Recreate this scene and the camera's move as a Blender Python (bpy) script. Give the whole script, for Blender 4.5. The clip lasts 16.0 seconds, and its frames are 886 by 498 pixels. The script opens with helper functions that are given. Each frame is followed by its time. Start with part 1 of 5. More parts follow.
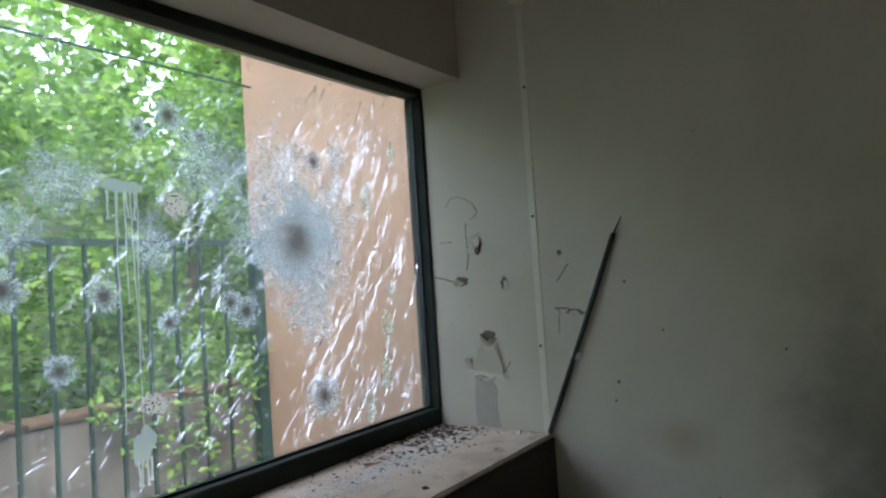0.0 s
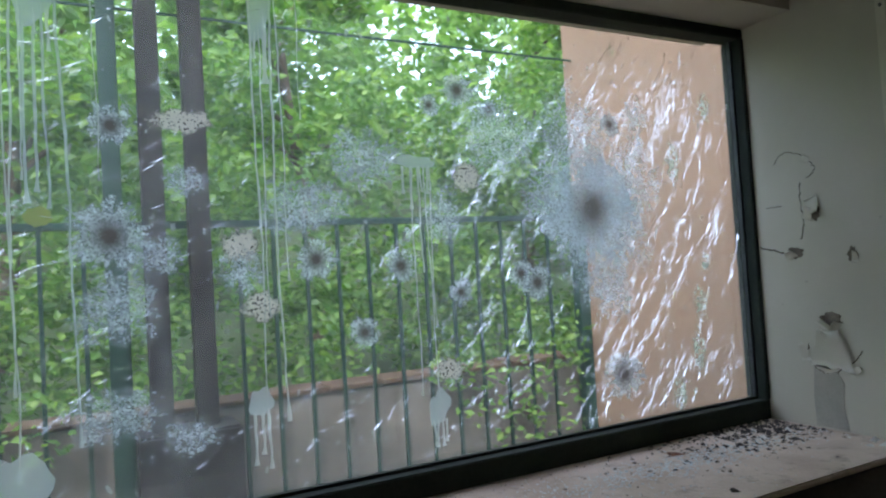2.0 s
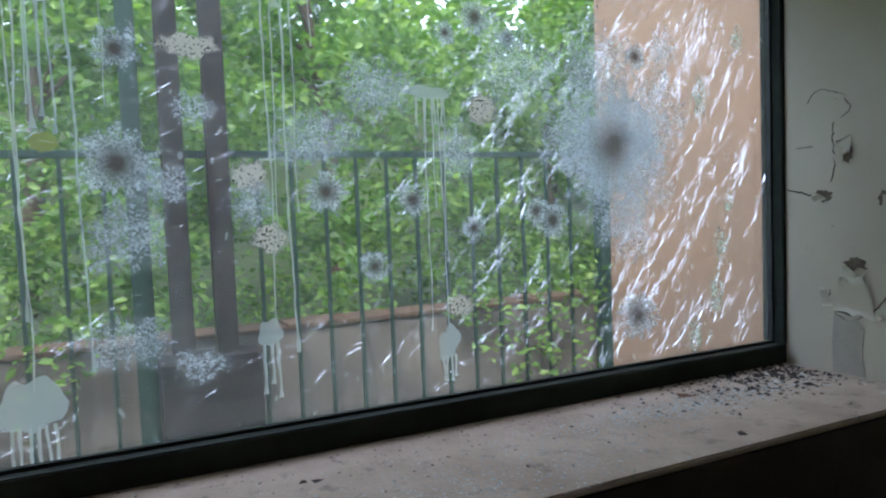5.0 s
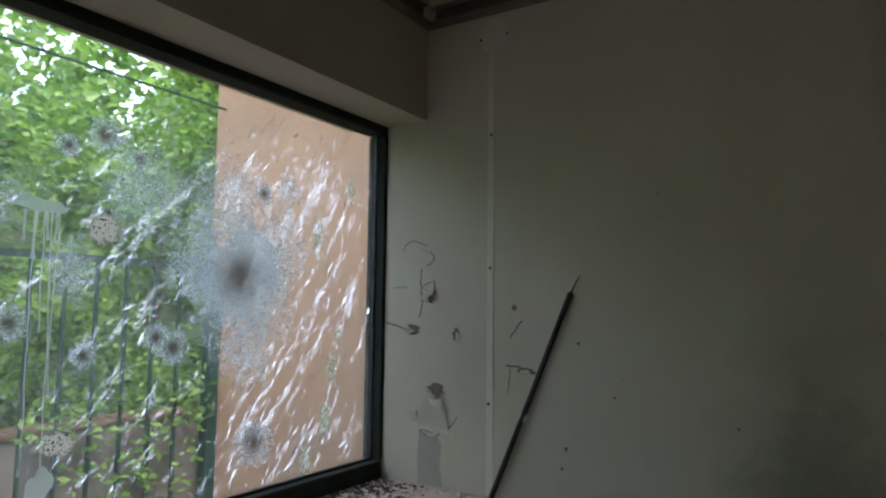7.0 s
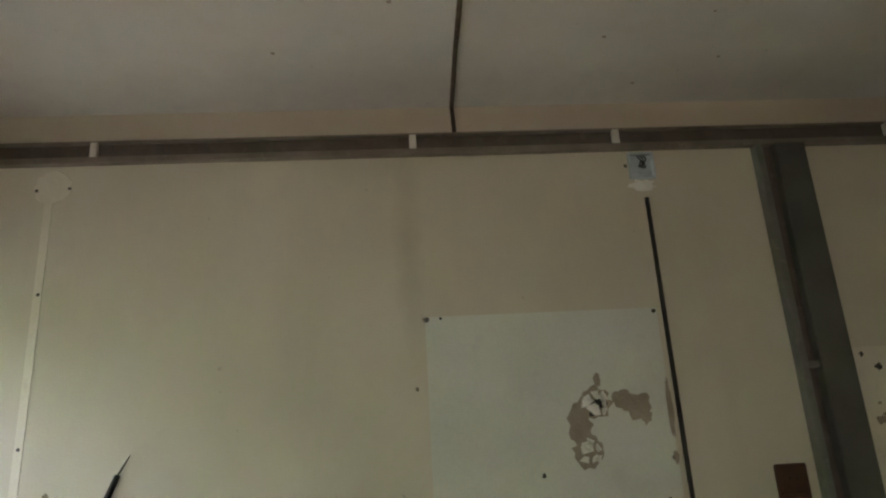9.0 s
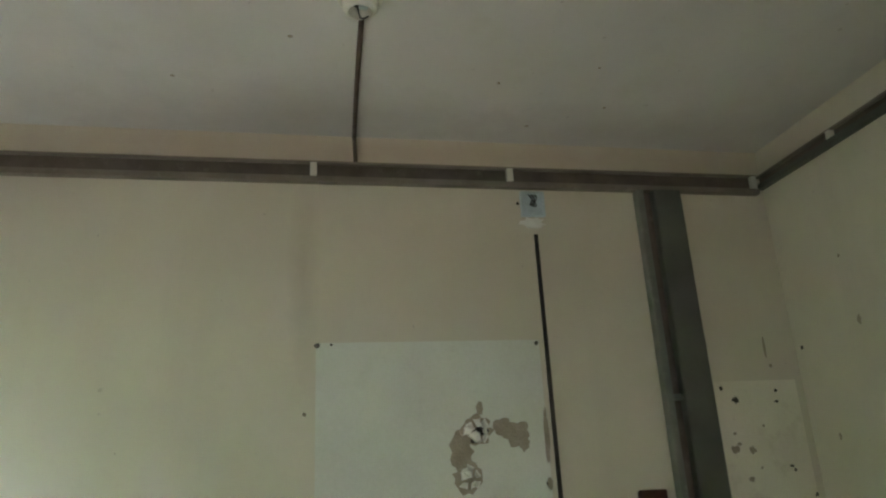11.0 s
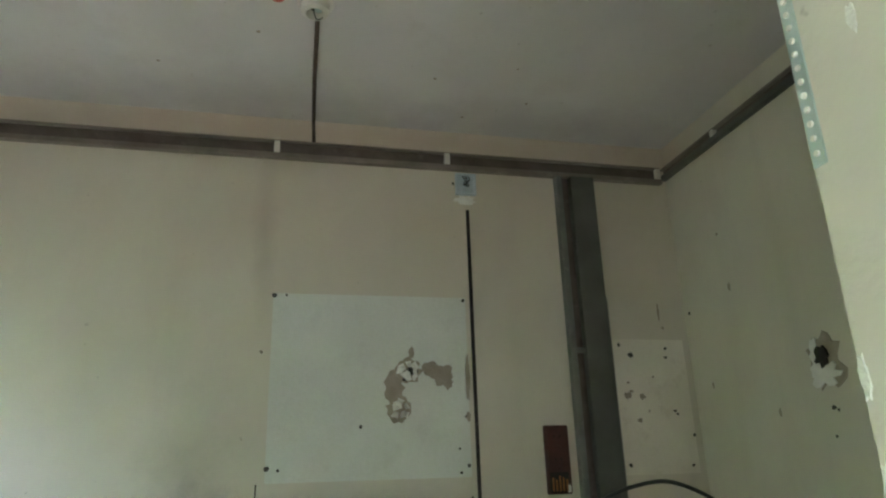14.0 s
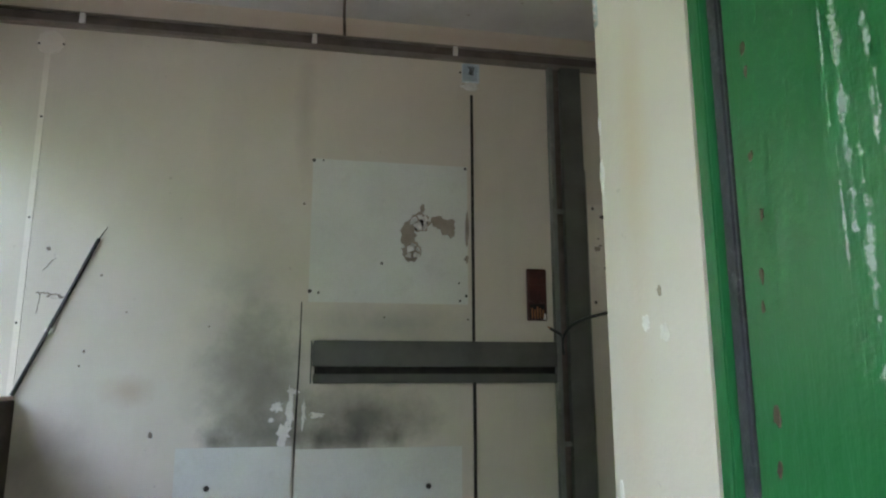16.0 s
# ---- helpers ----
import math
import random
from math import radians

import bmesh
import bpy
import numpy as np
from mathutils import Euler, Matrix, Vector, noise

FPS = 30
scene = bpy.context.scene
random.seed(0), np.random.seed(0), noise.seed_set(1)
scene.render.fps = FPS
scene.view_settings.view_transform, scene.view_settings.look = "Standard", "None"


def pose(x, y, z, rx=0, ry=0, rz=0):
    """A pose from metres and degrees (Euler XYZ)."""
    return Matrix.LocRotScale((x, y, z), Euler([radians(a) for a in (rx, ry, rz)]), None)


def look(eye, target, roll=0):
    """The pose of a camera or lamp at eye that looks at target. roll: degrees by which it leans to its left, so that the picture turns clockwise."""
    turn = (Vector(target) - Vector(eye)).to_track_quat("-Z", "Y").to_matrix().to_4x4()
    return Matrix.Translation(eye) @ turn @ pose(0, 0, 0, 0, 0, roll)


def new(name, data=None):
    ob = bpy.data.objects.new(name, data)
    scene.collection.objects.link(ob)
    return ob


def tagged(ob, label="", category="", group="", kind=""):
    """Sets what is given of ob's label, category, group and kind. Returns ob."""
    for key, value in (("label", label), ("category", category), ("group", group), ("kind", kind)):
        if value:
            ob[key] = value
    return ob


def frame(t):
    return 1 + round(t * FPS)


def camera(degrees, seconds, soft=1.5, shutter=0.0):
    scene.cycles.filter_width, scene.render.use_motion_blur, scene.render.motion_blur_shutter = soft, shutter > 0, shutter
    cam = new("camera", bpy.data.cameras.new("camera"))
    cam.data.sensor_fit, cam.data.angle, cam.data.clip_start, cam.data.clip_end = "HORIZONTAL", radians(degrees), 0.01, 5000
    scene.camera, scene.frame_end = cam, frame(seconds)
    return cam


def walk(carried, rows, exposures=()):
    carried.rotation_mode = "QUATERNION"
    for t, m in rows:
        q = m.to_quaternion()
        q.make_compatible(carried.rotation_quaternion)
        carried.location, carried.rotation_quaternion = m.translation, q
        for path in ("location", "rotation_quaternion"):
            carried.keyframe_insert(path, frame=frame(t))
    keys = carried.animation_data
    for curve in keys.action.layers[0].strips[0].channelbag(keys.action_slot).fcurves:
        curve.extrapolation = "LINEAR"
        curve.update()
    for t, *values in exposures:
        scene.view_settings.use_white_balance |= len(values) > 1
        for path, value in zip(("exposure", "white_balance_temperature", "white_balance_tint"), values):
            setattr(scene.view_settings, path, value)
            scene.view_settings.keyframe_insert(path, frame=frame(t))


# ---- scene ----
cam = camera(66.4, 16.0, soft=2.2)

# stops by which the clip's camera opens up as it turns from the window to the wall
EXPOSURES = [(0.0, 2.95, 6600, 10), (1.0, 2.8, 6500, 10), (2.0, 2.6, 6400, 10), (5.5, 2.65, 6450, 11), (6.0, 2.58, 6550, 13), (6.5, 2.5, 6600, 12), (7.0, 2.55, 6800, 11), (7.5, 2.95, 6900, 10), (8.0, 3.8, 6900, 10), (8.5, 4.25, 7400, 15), (9.5, 4.75, 7700, 16), (10.2, 4.85, 7400, 12), (12.5, 4.95, 6800, 3), (14.0, 4.95, 6700, 7), (15.0, 4.85, 6750, 11), (16.0, 4.68, 6400, 16)]

# eye and target of the hand-held camera
PATH = [
    (0, (-1.87, -1.152, 1.436), (-0.212, -0.036, 1.515), -3.7),
    (0.5, (-1.804, -1.17, 1.459), (-0.34, 0.184, 1.623), -4.5),
    (1, (-1.694, -1.179, 1.432), (-0.502, 0.41, 1.663), -6.4),
    (1.5, (-1.678, -1.178, 1.432), (-0.727, 0.58, 1.505), -4.0),
    (2, (-1.717, -1.159, 1.415), (-0.79, 0.611, 1.488), -3.5),
    (2.5, (-1.725, -1.148, 1.418), (-0.854, 0.652, 1.481), -3.7),
    (3, (-1.728, -1.135, 1.415), (-0.885, 0.678, 1.471), -3.4),
    (5.5, (-1.679, -1.156, 1.413), (-0.805, 0.638, 1.283), -2.0),
    (6, (-1.703, -1.176, 1.433), (-0.598, 0.492, 1.417), -1.5),
    (6.5, (-1.763, -1.151, 1.437), (-0.385, 0.297, 1.498), 0.9),
    (7, (-1.765, -1.169, 1.471), (-0.076, -0.113, 1.654), 0.7),
    (7.5, (-1.702, -1.198, 1.508), (0.145, -0.483, 1.786), -0.4),
    (8, (-1.723, -1.223, 1.512), (0.184, -0.757, 1.894), -1.6),
    (8.5, (-1.798, -1.203, 1.511), (0.135, -1.035, 1.996), -1.9),
    (9, (-1.829, -1.199, 1.526), (0.079, -1.334, 2.111), -3.3),
    (9.5, (-1.856, -1.191, 1.542), (0.021, -1.444, 2.183), -3.0),
    (10, (-1.899, -1.233, 1.553), (-0.043, -1.613, 2.195), -2.8),
    (12.5, (-1.912, -1.285, 1.476), (-0.026, -1.617, 2.051), -2.7),
    (13, (-2.141, -1.299, 1.396), (-0.266, -1.622, 2.015), -2.0),
    (13.5, (-2.232, -1.281, 1.375), (-0.378, -1.692, 2.002), -2.4),
    (14, (-2.218, -1.314, 1.324), (-0.369, -1.755, 1.946), -1.8),
    (14.5, (-2.312, -1.33, 1.317), (-0.423, -1.745, 1.823), -2.0),
    (15, (-2.518, -1.244, 1.233), (-0.646, -1.729, 1.744), -1.8),
    (15.5, (-2.634, -1.239, 1.153), (-0.762, -1.79, 1.591), -1.3),
    (16, (-2.72, -1.289, 1.011), (-0.79, -1.659, 1.381), -0.1),
]
walk(cam, [(t, look(e, a, r)) for t, e, a, r in PATH], EXPOSURES)

# ---------------------------------------------------------------- light
world = bpy.data.worlds.new("sky")
scene.world = world
world.use_nodes = True
wn = world.node_tree.nodes
sky = wn.new("ShaderNodeTexSky")
sky.sky_type = 'NISHITA'
sky.sun_disc = False
sky.sun_elevation = radians(52)
sky.sun_rotation = radians(215)
sky.dust_density = 1.5
wn["Background"].inputs["Strength"].default_value = 0.15
cloud = wn.new("ShaderNodeMix")          # an even layer of bright cloud over the blue
cloud.data_type, cloud.blend_type = 'RGBA', 'ADD'
cloud.inputs[0].default_value = 1.0
cloud.inputs[7].default_value = (1.55, 1.56, 1.52, 1)
world.node_tree.links.new(sky.outputs[0], cloud.inputs[6])
world.node_tree.links.new(cloud.outputs[2], wn["Background"].inputs["Color"])

sun_data = bpy.data.lights.new("sun", 'SUN')
sun_data.energy, sun_data.angle, sun_data.color = 0.6, radians(22), (1.0, 0.96, 0.9)
sun = new("sun", sun_data)
sun.matrix_world = look((-6, -9, 14), (0, 0, 0))


# ---------------------------------------------------------------- materials
def nodes_of(name):
    m = bpy.data.materials.new(name)
    m.use_nodes = True
    nt = m.node_tree
    return m, nt, nt.nodes["Principled BSDF"], nt.nodes["Material Output"]


def nd(nt, kind, **kw):
    n = nt.nodes.new(kind)
    for k, v in kw.items():
        n.inputs[k].default_value = v
    return n


def ramp(nt, fac, stops):
    r = nt.nodes.new("ShaderNodeValToRGB")
    el = r.color_ramp.elements
    while len(el) < len(stops):
        el.new(0.5)
    for e, (p, c) in zip(el, stops):
        e.position = p
        e.color = (*c, 1) if len(c) == 3 else c
    nt.links.new(fac, r.inputs[0])
    return r.outputs[0]


def maths(nt, op, a, b=None):
    n = nt.nodes.new("ShaderNodeMath")
    n.operation = op
    for i, v in enumerate((a, b)):
        if v is None:
            continue
        if isinstance(v, (int, float)):
            n.inputs[i].default_value = v
        else:
            nt.links.new(v, n.inputs[i])
    return n.outputs[0]


def mix(nt, fac, a, b, blend='MIX'):
    n = nt.nodes.new("ShaderNodeMix")
    n.data_type, n.blend_type = 'RGBA', blend
    for i, v in ((0, fac), (6, a), (7, b)):
        if isinstance(v, (int, float)):
            n.inputs[i].default_value = v
        elif isinstance(v, tuple):
            n.inputs[i].default_value = (*v, 1)
        else:
            nt.links.new(v, n.inputs[i])
    return n.outputs[2]


def noise_at(nt, scale, detail=4.0, rough=0.55, coord=None, stretch=None):
    n = nd(nt, "ShaderNodeTexNoise", Scale=scale, Detail=detail, Roughness=rough)
    if coord is None:
        coord = nt.nodes.new("ShaderNodeNewGeometry").outputs["Position"]
    if stretch:
        mp = nt.nodes.new("ShaderNodeMapping")
        mp.inputs["Scale"].default_value = stretch
        nt.links.new(coord, mp.inputs[0])
        coord = mp.outputs[0]
    nt.links.new(coord, n.inputs["Vector"])
    return n.outputs["Fac"]


def bump(nt, bsdf, height, strength, distance=0.01):
    b = nd(nt, "ShaderNodeBump", Strength=strength, Distance=distance)
    nt.links.new(height, b.inputs["Height"])
    nt.links.new(b.outputs[0], bsdf.inputs["Normal"])


def surface(name, low, high, rough=0.7, scale=6.0, grain=90.0, relief=0.25, metal=0.0, dirt=None, dirt_amount=0.5):
    """Two-scale mottled surface: broad colour drift, fine grain, optional dirt blotches, fine relief."""
    m, nt, b, _ = nodes_of(name)
    broad, fine = noise_at(nt, scale, 5.0), noise_at(nt, grain, 3.0)
    col = mix(nt, ramp(nt, broad, [(0.35, (0, 0, 0)), (0.68, (1, 1, 1))]), low, high)
    col = mix(nt, 0.09, col, ramp(nt, fine, [(0.3, (0.25, 0.25, 0.25)), (0.7, (0.8, 0.8, 0.8))]), 'OVERLAY')
    if dirt:
        blot = noise_at(nt, scale * 2.7, 8.0, 0.7)
        col = mix(nt, maths(nt, 'MULTIPLY', ramp(nt, blot, [(0.55, (0, 0, 0)), (0.72, (1, 1, 1))]), dirt_amount), col, dirt)
    nt.links.new(col, b.inputs["Base Color"])
    nt.links.new(ramp(nt, fine, [(0.2, (rough - 0.12,) * 3), (0.8, (min(rough + 0.12, 1),) * 3)]), b.inputs["Roughness"])
    b.inputs["Metallic"].default_value = metal
    bump(nt, b, maths(nt, 'ADD', fine, maths(nt, 'MULTIPLY', broad, 2.0)), relief, 0.004)
    return m


def blob_mask(nt, pos, centre, size, soft=0.5):
    """1 inside an ellipsoidal patch round centre, 0 outside, with a ragged edge."""
    sub = nt.nodes.new("ShaderNodeVectorMath")
    sub.operation = 'SUBTRACT'
    nt.links.new(pos, sub.inputs[0])
    sub.inputs[1].default_value = centre
    div = nt.nodes.new("ShaderNodeVectorMath")
    div.operation = 'DIVIDE'
    nt.links.new(sub.outputs[0], div.inputs[0])
    div.inputs[1].default_value = size
    ln = nt.nodes.new("ShaderNodeVectorMath")
    ln.operation = 'LENGTH'
    nt.links.new(div.outputs[0], ln.inputs[0])
    d = maths(nt, 'ADD', ln.outputs["Value"], maths(nt, 'MULTIPLY', maths(nt, 'SUBTRACT', noise_at(nt, 9.0, 6.0, 0.65), 0.5), 0.9))
    return ramp(nt, d, [(soft, (1, 1, 1)), (1.0, (0, 0, 0))])


def wall_paint(name, low, high, stains_and_shade=(), sheen=0.62):
    """Old cream emulsion with drift, fine roller relief, faint streaks and ragged patches of soot, tint and painted
    shade.
    """
    m, nt, b, _ = nodes_of(name)
    pos = nt.nodes.new("ShaderNodeNewGeometry").outputs["Position"]
    broad, fine = noise_at(nt, 2.2, 6.0), noise_at(nt, 140.0, 2.0)
    col = mix(nt, ramp(nt, broad, [(0.3, (0, 0, 0)), (0.7, (1, 1, 1))]), low, high)
    streak = noise_at(nt, 7.0, 4.0, 0.6, None, (1.0, 1.0, 0.12))
    col = mix(nt, maths(nt, 'MULTIPLY', ramp(nt, streak, [(0.55, (0, 0, 0)), (0.8, (1, 1, 1))]), 0.22), col, (0.42, 0.38, 0.30))
    specks = noise_at(nt, 38.0, 2.0, 0.5)
    col = mix(nt, maths(nt, 'MULTIPLY', ramp(nt, specks, [(0.74, (0, 0, 0)), (0.78, (1, 1, 1))]), 0.35), col, (0.25, 0.21, 0.16))
    for centre, size, colour, amount in stains_and_shade:
        col = mix(nt, maths(nt, 'MULTIPLY', blob_mask(nt, pos, centre, size, 0.1), amount), col, colour)
    nt.links.new(col, b.inputs["Base Color"])
    b.inputs["Roughness"].default_value = sheen
    bump(nt, b, maths(nt, 'ADD', maths(nt, 'MULTIPLY', fine, 0.4), maths(nt, 'MULTIPLY', broad, 3.0)), 0.22, 0.006)
    return m


SOOT = (0.10, 0.10, 0.075)
WALL_LOW, WALL_HIGH = (0.54, 0.495, 0.395), (0.625, 0.575, 0.47)
M_WALL = wall_paint("cream_wall_paint", WALL_LOW, WALL_HIGH, (
    ((0, -1.10, 0.96), (0.5, 0.23, 0.36), SOOT, 0.7),
    ((0, -1.08, 1.35), (0.5, 0.20, 0.35), (0.28, 0.26, 0.20), 0.3),
    ((0, -1.48, 0.85), (0.5, 0.36, 0.15), SOOT, 0.85),
    ((0, -1.15, 0.80), (0.5, 0.30, 0.09), SOOT, 0.6),
    ((0, -1.60, 1.22), (0.5, 0.40, 0.10), (0.25, 0.25, 0.21), 0.55),
    ((0, -1.23, 2.12), (0.5, 0.05, 0.35), (0.30, 0.26, 0.20), 0.45),
    ((0, -1.42, 0.78), (0.5, 0.22, 0.05), (0.06, 0.058, 0.045), 0.6),
    ((0, -1.02, 1.05), (0.5, 0.22, 0.38), (0.22, 0.21, 0.165), 0.5),
    ((0, -0.95, 0.775), (0.5, 0.07, 0.05), SOOT, 0.7),
    ((0, -1.33, 0.775), (0.5, 0.05, 0.07), (0.06, 0.058, 0.045), 0.75),
    ((0, -1.47, 0.785), (0.5, 0.05, 0.08), (0.06, 0.058, 0.045), 0.75),
    ((0, -1.62, 0.775), (0.5, 0.05, 0.06), (0.06, 0.058, 0.045), 0.65),
    ((0, -0.62, 0.96), (0.5, 0.12, 0.07), (0.38, 0.27, 0.16), 0.5),
    # shade below the sill's end, painted into the wall colour
    ((0, -0.25, 0.70), (0.5, 0.25, 0.22), (0.22, 0.20, 0.15), 0.6),
    # pinkish-brown tint over the top band and the upper wall
    ((0, -1.45, 2.49), (0.5, 2.6, 0.09), (0.50, 0.38, 0.29), 0.7),
    ((0, -1.6, 2.2), (0.6, 1.5, 0.5), (0.52, 0.43, 0.33), 0.4),
))
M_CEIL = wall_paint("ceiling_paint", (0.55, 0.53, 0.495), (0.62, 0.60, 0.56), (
    # two darker grey patches along the ceiling's east edge
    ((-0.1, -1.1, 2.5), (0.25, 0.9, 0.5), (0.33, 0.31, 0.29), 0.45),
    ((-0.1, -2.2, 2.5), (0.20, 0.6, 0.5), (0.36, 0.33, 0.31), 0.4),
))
M_BULK = wall_paint("bulkhead_paint", (0.47, 0.41, 0.32), (0.55, 0.48, 0.38))
M_BOARD = surface("pale_board_paint", (0.58, 0.585, 0.52), (0.66, 0.665, 0.59), 0.55, 3.0, 120.0, 0.12, dirt=(0.45, 0.43, 0.37), dirt_amount=0.3)
M_PATCH = surface("pale_patch_paint", (0.66, 0.61, 0.50), (0.74, 0.69, 0.58), 0.6, 5.0, 120.0, 0.15, dirt=(0.5, 0.44, 0.34))
M_PLASTER = surface("bare_plaster", (0.2880, 0.2400, 0.1840), (0.3680, 0.3120, 0.2480), 0.9, 18.0, 160.0, 0.6)
M_BARED = surface("dark_bared_plaster", (0.13, 0.10, 0.075), (0.24, 0.195, 0.15), 0.95, 25.0, 160.0, 0.7)
M_WHITE_PLASTER = surface("broken_white_plaster", (0.66, 0.63, 0.57), (0.80, 0.78, 0.73), 0.85, 20.0, 180.0, 0.6)
M_JAMB = wall_paint("jamb_paint", (0.56, 0.51, 0.425), (0.63, 0.585, 0.51), (
    ((-1.93, -1.69, 1.30), (0.05, 0.5, 0.25), (0.55, 0.42, 0.26), 0.45),
    ((-1.90, -1.69, 0.95), (0.06, 0.5, 0.20), (0.56, 0.44, 0.30), 0.35),
), 0.5)
M_TRUNK_TOP = surface("brown_grey_trunking", (0.16, 0.13, 0.105), (0.23, 0.195, 0.165), 0.6, 8.0, 110.0, 0.15, dirt=(0.30, 0.27, 0.22))
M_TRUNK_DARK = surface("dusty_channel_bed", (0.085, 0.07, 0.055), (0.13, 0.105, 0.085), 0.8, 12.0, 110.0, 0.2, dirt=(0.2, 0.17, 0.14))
M_TRUNK = surface("grey_green_trunking", (0.070, 0.072, 0.059), (0.105, 0.106, 0.088), 0.6, 7.0, 120.0, 0.15, dirt=(0.10, 0.10, 0.085))
M_LIP = surface("scuffed_grey_lip", (0.13, 0.132, 0.115), (0.19, 0.19, 0.168), 0.6, 9.0, 120.0, 0.2, dirt=(0.32, 0.31, 0.28), dirt_amount=0.5)
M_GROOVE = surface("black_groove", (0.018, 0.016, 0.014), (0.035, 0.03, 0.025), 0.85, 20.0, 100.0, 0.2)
M_CONDUIT = surface("rusty_conduit", (0.06, 0.04, 0.028), (0.11, 0.075, 0.05), 0.75, 25.0, 140.0, 0.3)
M_CLIP = surface("yellowed_white_plastic", (0.60, 0.57, 0.49), (0.70, 0.67, 0.60), 0.45, 20.0, 120.0, 0.05)
M_BOXBLUE = surface("blue_grey_plastic", (0.40, 0.47, 0.50), (0.50, 0.57, 0.60), 0.45, 20.0, 120.0, 0.08, dirt=(0.3, 0.33, 0.33))
M_SOCKET = surface("dark_red_brown_plastic", (0.045, 0.016, 0.012), (0.075, 0.026, 0.02), 0.35, 25.0, 150.0, 0.1)
M_COPPER = surface("tarnished_copper", (0.30, 0.13, 0.06), (0.42, 0.20, 0.10), 0.4, 30.0, 150.0, 0.1, 1.0)
M_BLACK = surface("black_rubber", (0.016, 0.017, 0.016), (0.03, 0.032, 0.03), 0.5, 20.0, 120.0, 0.15)
M_SCREW = surface("dark_steel_screw", (0.05, 0.045, 0.04), (0.09, 0.08, 0.07), 0.5, 60.0, 200.0, 0.2, 0.7)
M_RED = surface("red_plastic", (0.40, 0.035, 0.025), (0.50, 0.06, 0.04), 0.4, 30.0, 120.0, 0.05)
M_FRAME = surface("dark_green_frame_paint", (0.010, 0.016, 0.011), (0.018, 0.027, 0.019), 0.85, 9.0, 120.0, 0.2, dirt=(0.025, 0.025, 0.02), dirt_amount=0.3)
M_SILL = surface("dusty_stone_sill", (0.48, 0.36, 0.27), (0.66, 0.52, 0.41), 0.8, 7.0, 90.0, 0.4, dirt=(0.16, 0.12, 0.09), dirt_amount=0.7)
M_APRON = surface("dark_brown_apron", (0.031, 0.020, 0.013), (0.062, 0.040, 0.026), 0.7, 6.0, 90.0, 0.25)
M_DEBRIS = surface("dark_grit", (0.03, 0.025, 0.022), (0.10, 0.08, 0.07), 0.9, 60.0, 200.0, 0.3)
M_LEAFDRY = surface("dry_brown_leaf", (0.14, 0.05, 0.025), (0.22, 0.09, 0.045), 0.8, 60.0, 200.0, 0.3)
M_CONCRETE = surface("grey_concrete", (0.15, 0.14, 0.13), (0.22, 0.205, 0.19), 0.9, 3.0, 80.0, 0.5, dirt=(0.15, 0.15, 0.13), dirt_amount=0.6)
M_ROOMFLOOR = surface("dusty_pale_floor", (0.30, 0.27, 0.225), (0.40, 0.36, 0.30), 0.85, 3.0, 80.0, 0.4, dirt=(0.2, 0.17, 0.14))
M_FLOOR = surface("dirty_concrete_floor", (0.11, 0.10, 0.085), (0.17, 0.155, 0.13), 0.85, 3.0, 80.0, 0.4, dirt=(0.07, 0.06, 0.05))
M_ORANGE = surface("peach_render", (0.195, 0.126, 0.082), (0.230, 0.151, 0.098), 0.9, 1.5, 70.0, 0.4, dirt=(0.20, 0.145, 0.10), dirt_amount=0.4)
M_BRICKEDGE = surface("terracotta_coping", (0.0675, 0.0450, 0.0315), (0.0945, 0.0653, 0.0450), 0.9, 8.0, 90.0, 0.4)
M_FENCE = surface("green_fence_paint", (0.0072, 0.0240, 0.0192), (0.0132, 0.0360, 0.0288), 0.5, 8.0, 100.0, 0.15)
M_POST = surface("weathered_dark_post", (0.007, 0.006, 0.007), (0.020, 0.017, 0.018), 0.9, 6.0, 60.0, 0.4, dirt=(0.075, 0.066, 0.055), dirt_amount=0.5)
M_STAINED = surface("damp_stained_concrete", (0.0825, 0.0780, 0.0690), (0.1425, 0.1320, 0.1170), 0.9, 3.0, 80.0, 0.5, dirt=(0.03, 0.032, 0.026), dirt_amount=0.7)
for dull in (M_POST, M_STAINED, M_FENCE, M_BRICKEDGE):      # rough outdoor faces with hardly any sheen
    dull.node_tree.nodes["Principled BSDF"].inputs["Specular IOR Level"].default_value = 0.12
M_STEEL = surface("galvanised_bead", (0.42, 0.50, 0.48), (0.55, 0.62, 0.60), 0.45, 30.0, 150.0, 0.1, 0.6)
M_SEAL = surface("grey_worn_edge", (0.018, 0.019, 0.022), (0.05, 0.053, 0.06), 0.5, 20.0, 120.0, 0.3, dirt=(0.2, 0.2, 0.2))
M_BARK = surface("brown_bark", (0.06, 0.045, 0.03), (0.12, 0.09, 0.06), 0.9, 12.0, 60.0, 0.8)
M_GROUND = surface("earth_and_grass", (0.05, 0.08, 0.03), (0.09, 0.13, 0.05), 0.95, 1.5, 40.0, 0.5, dirt=(0.12, 0.10, 0.07))


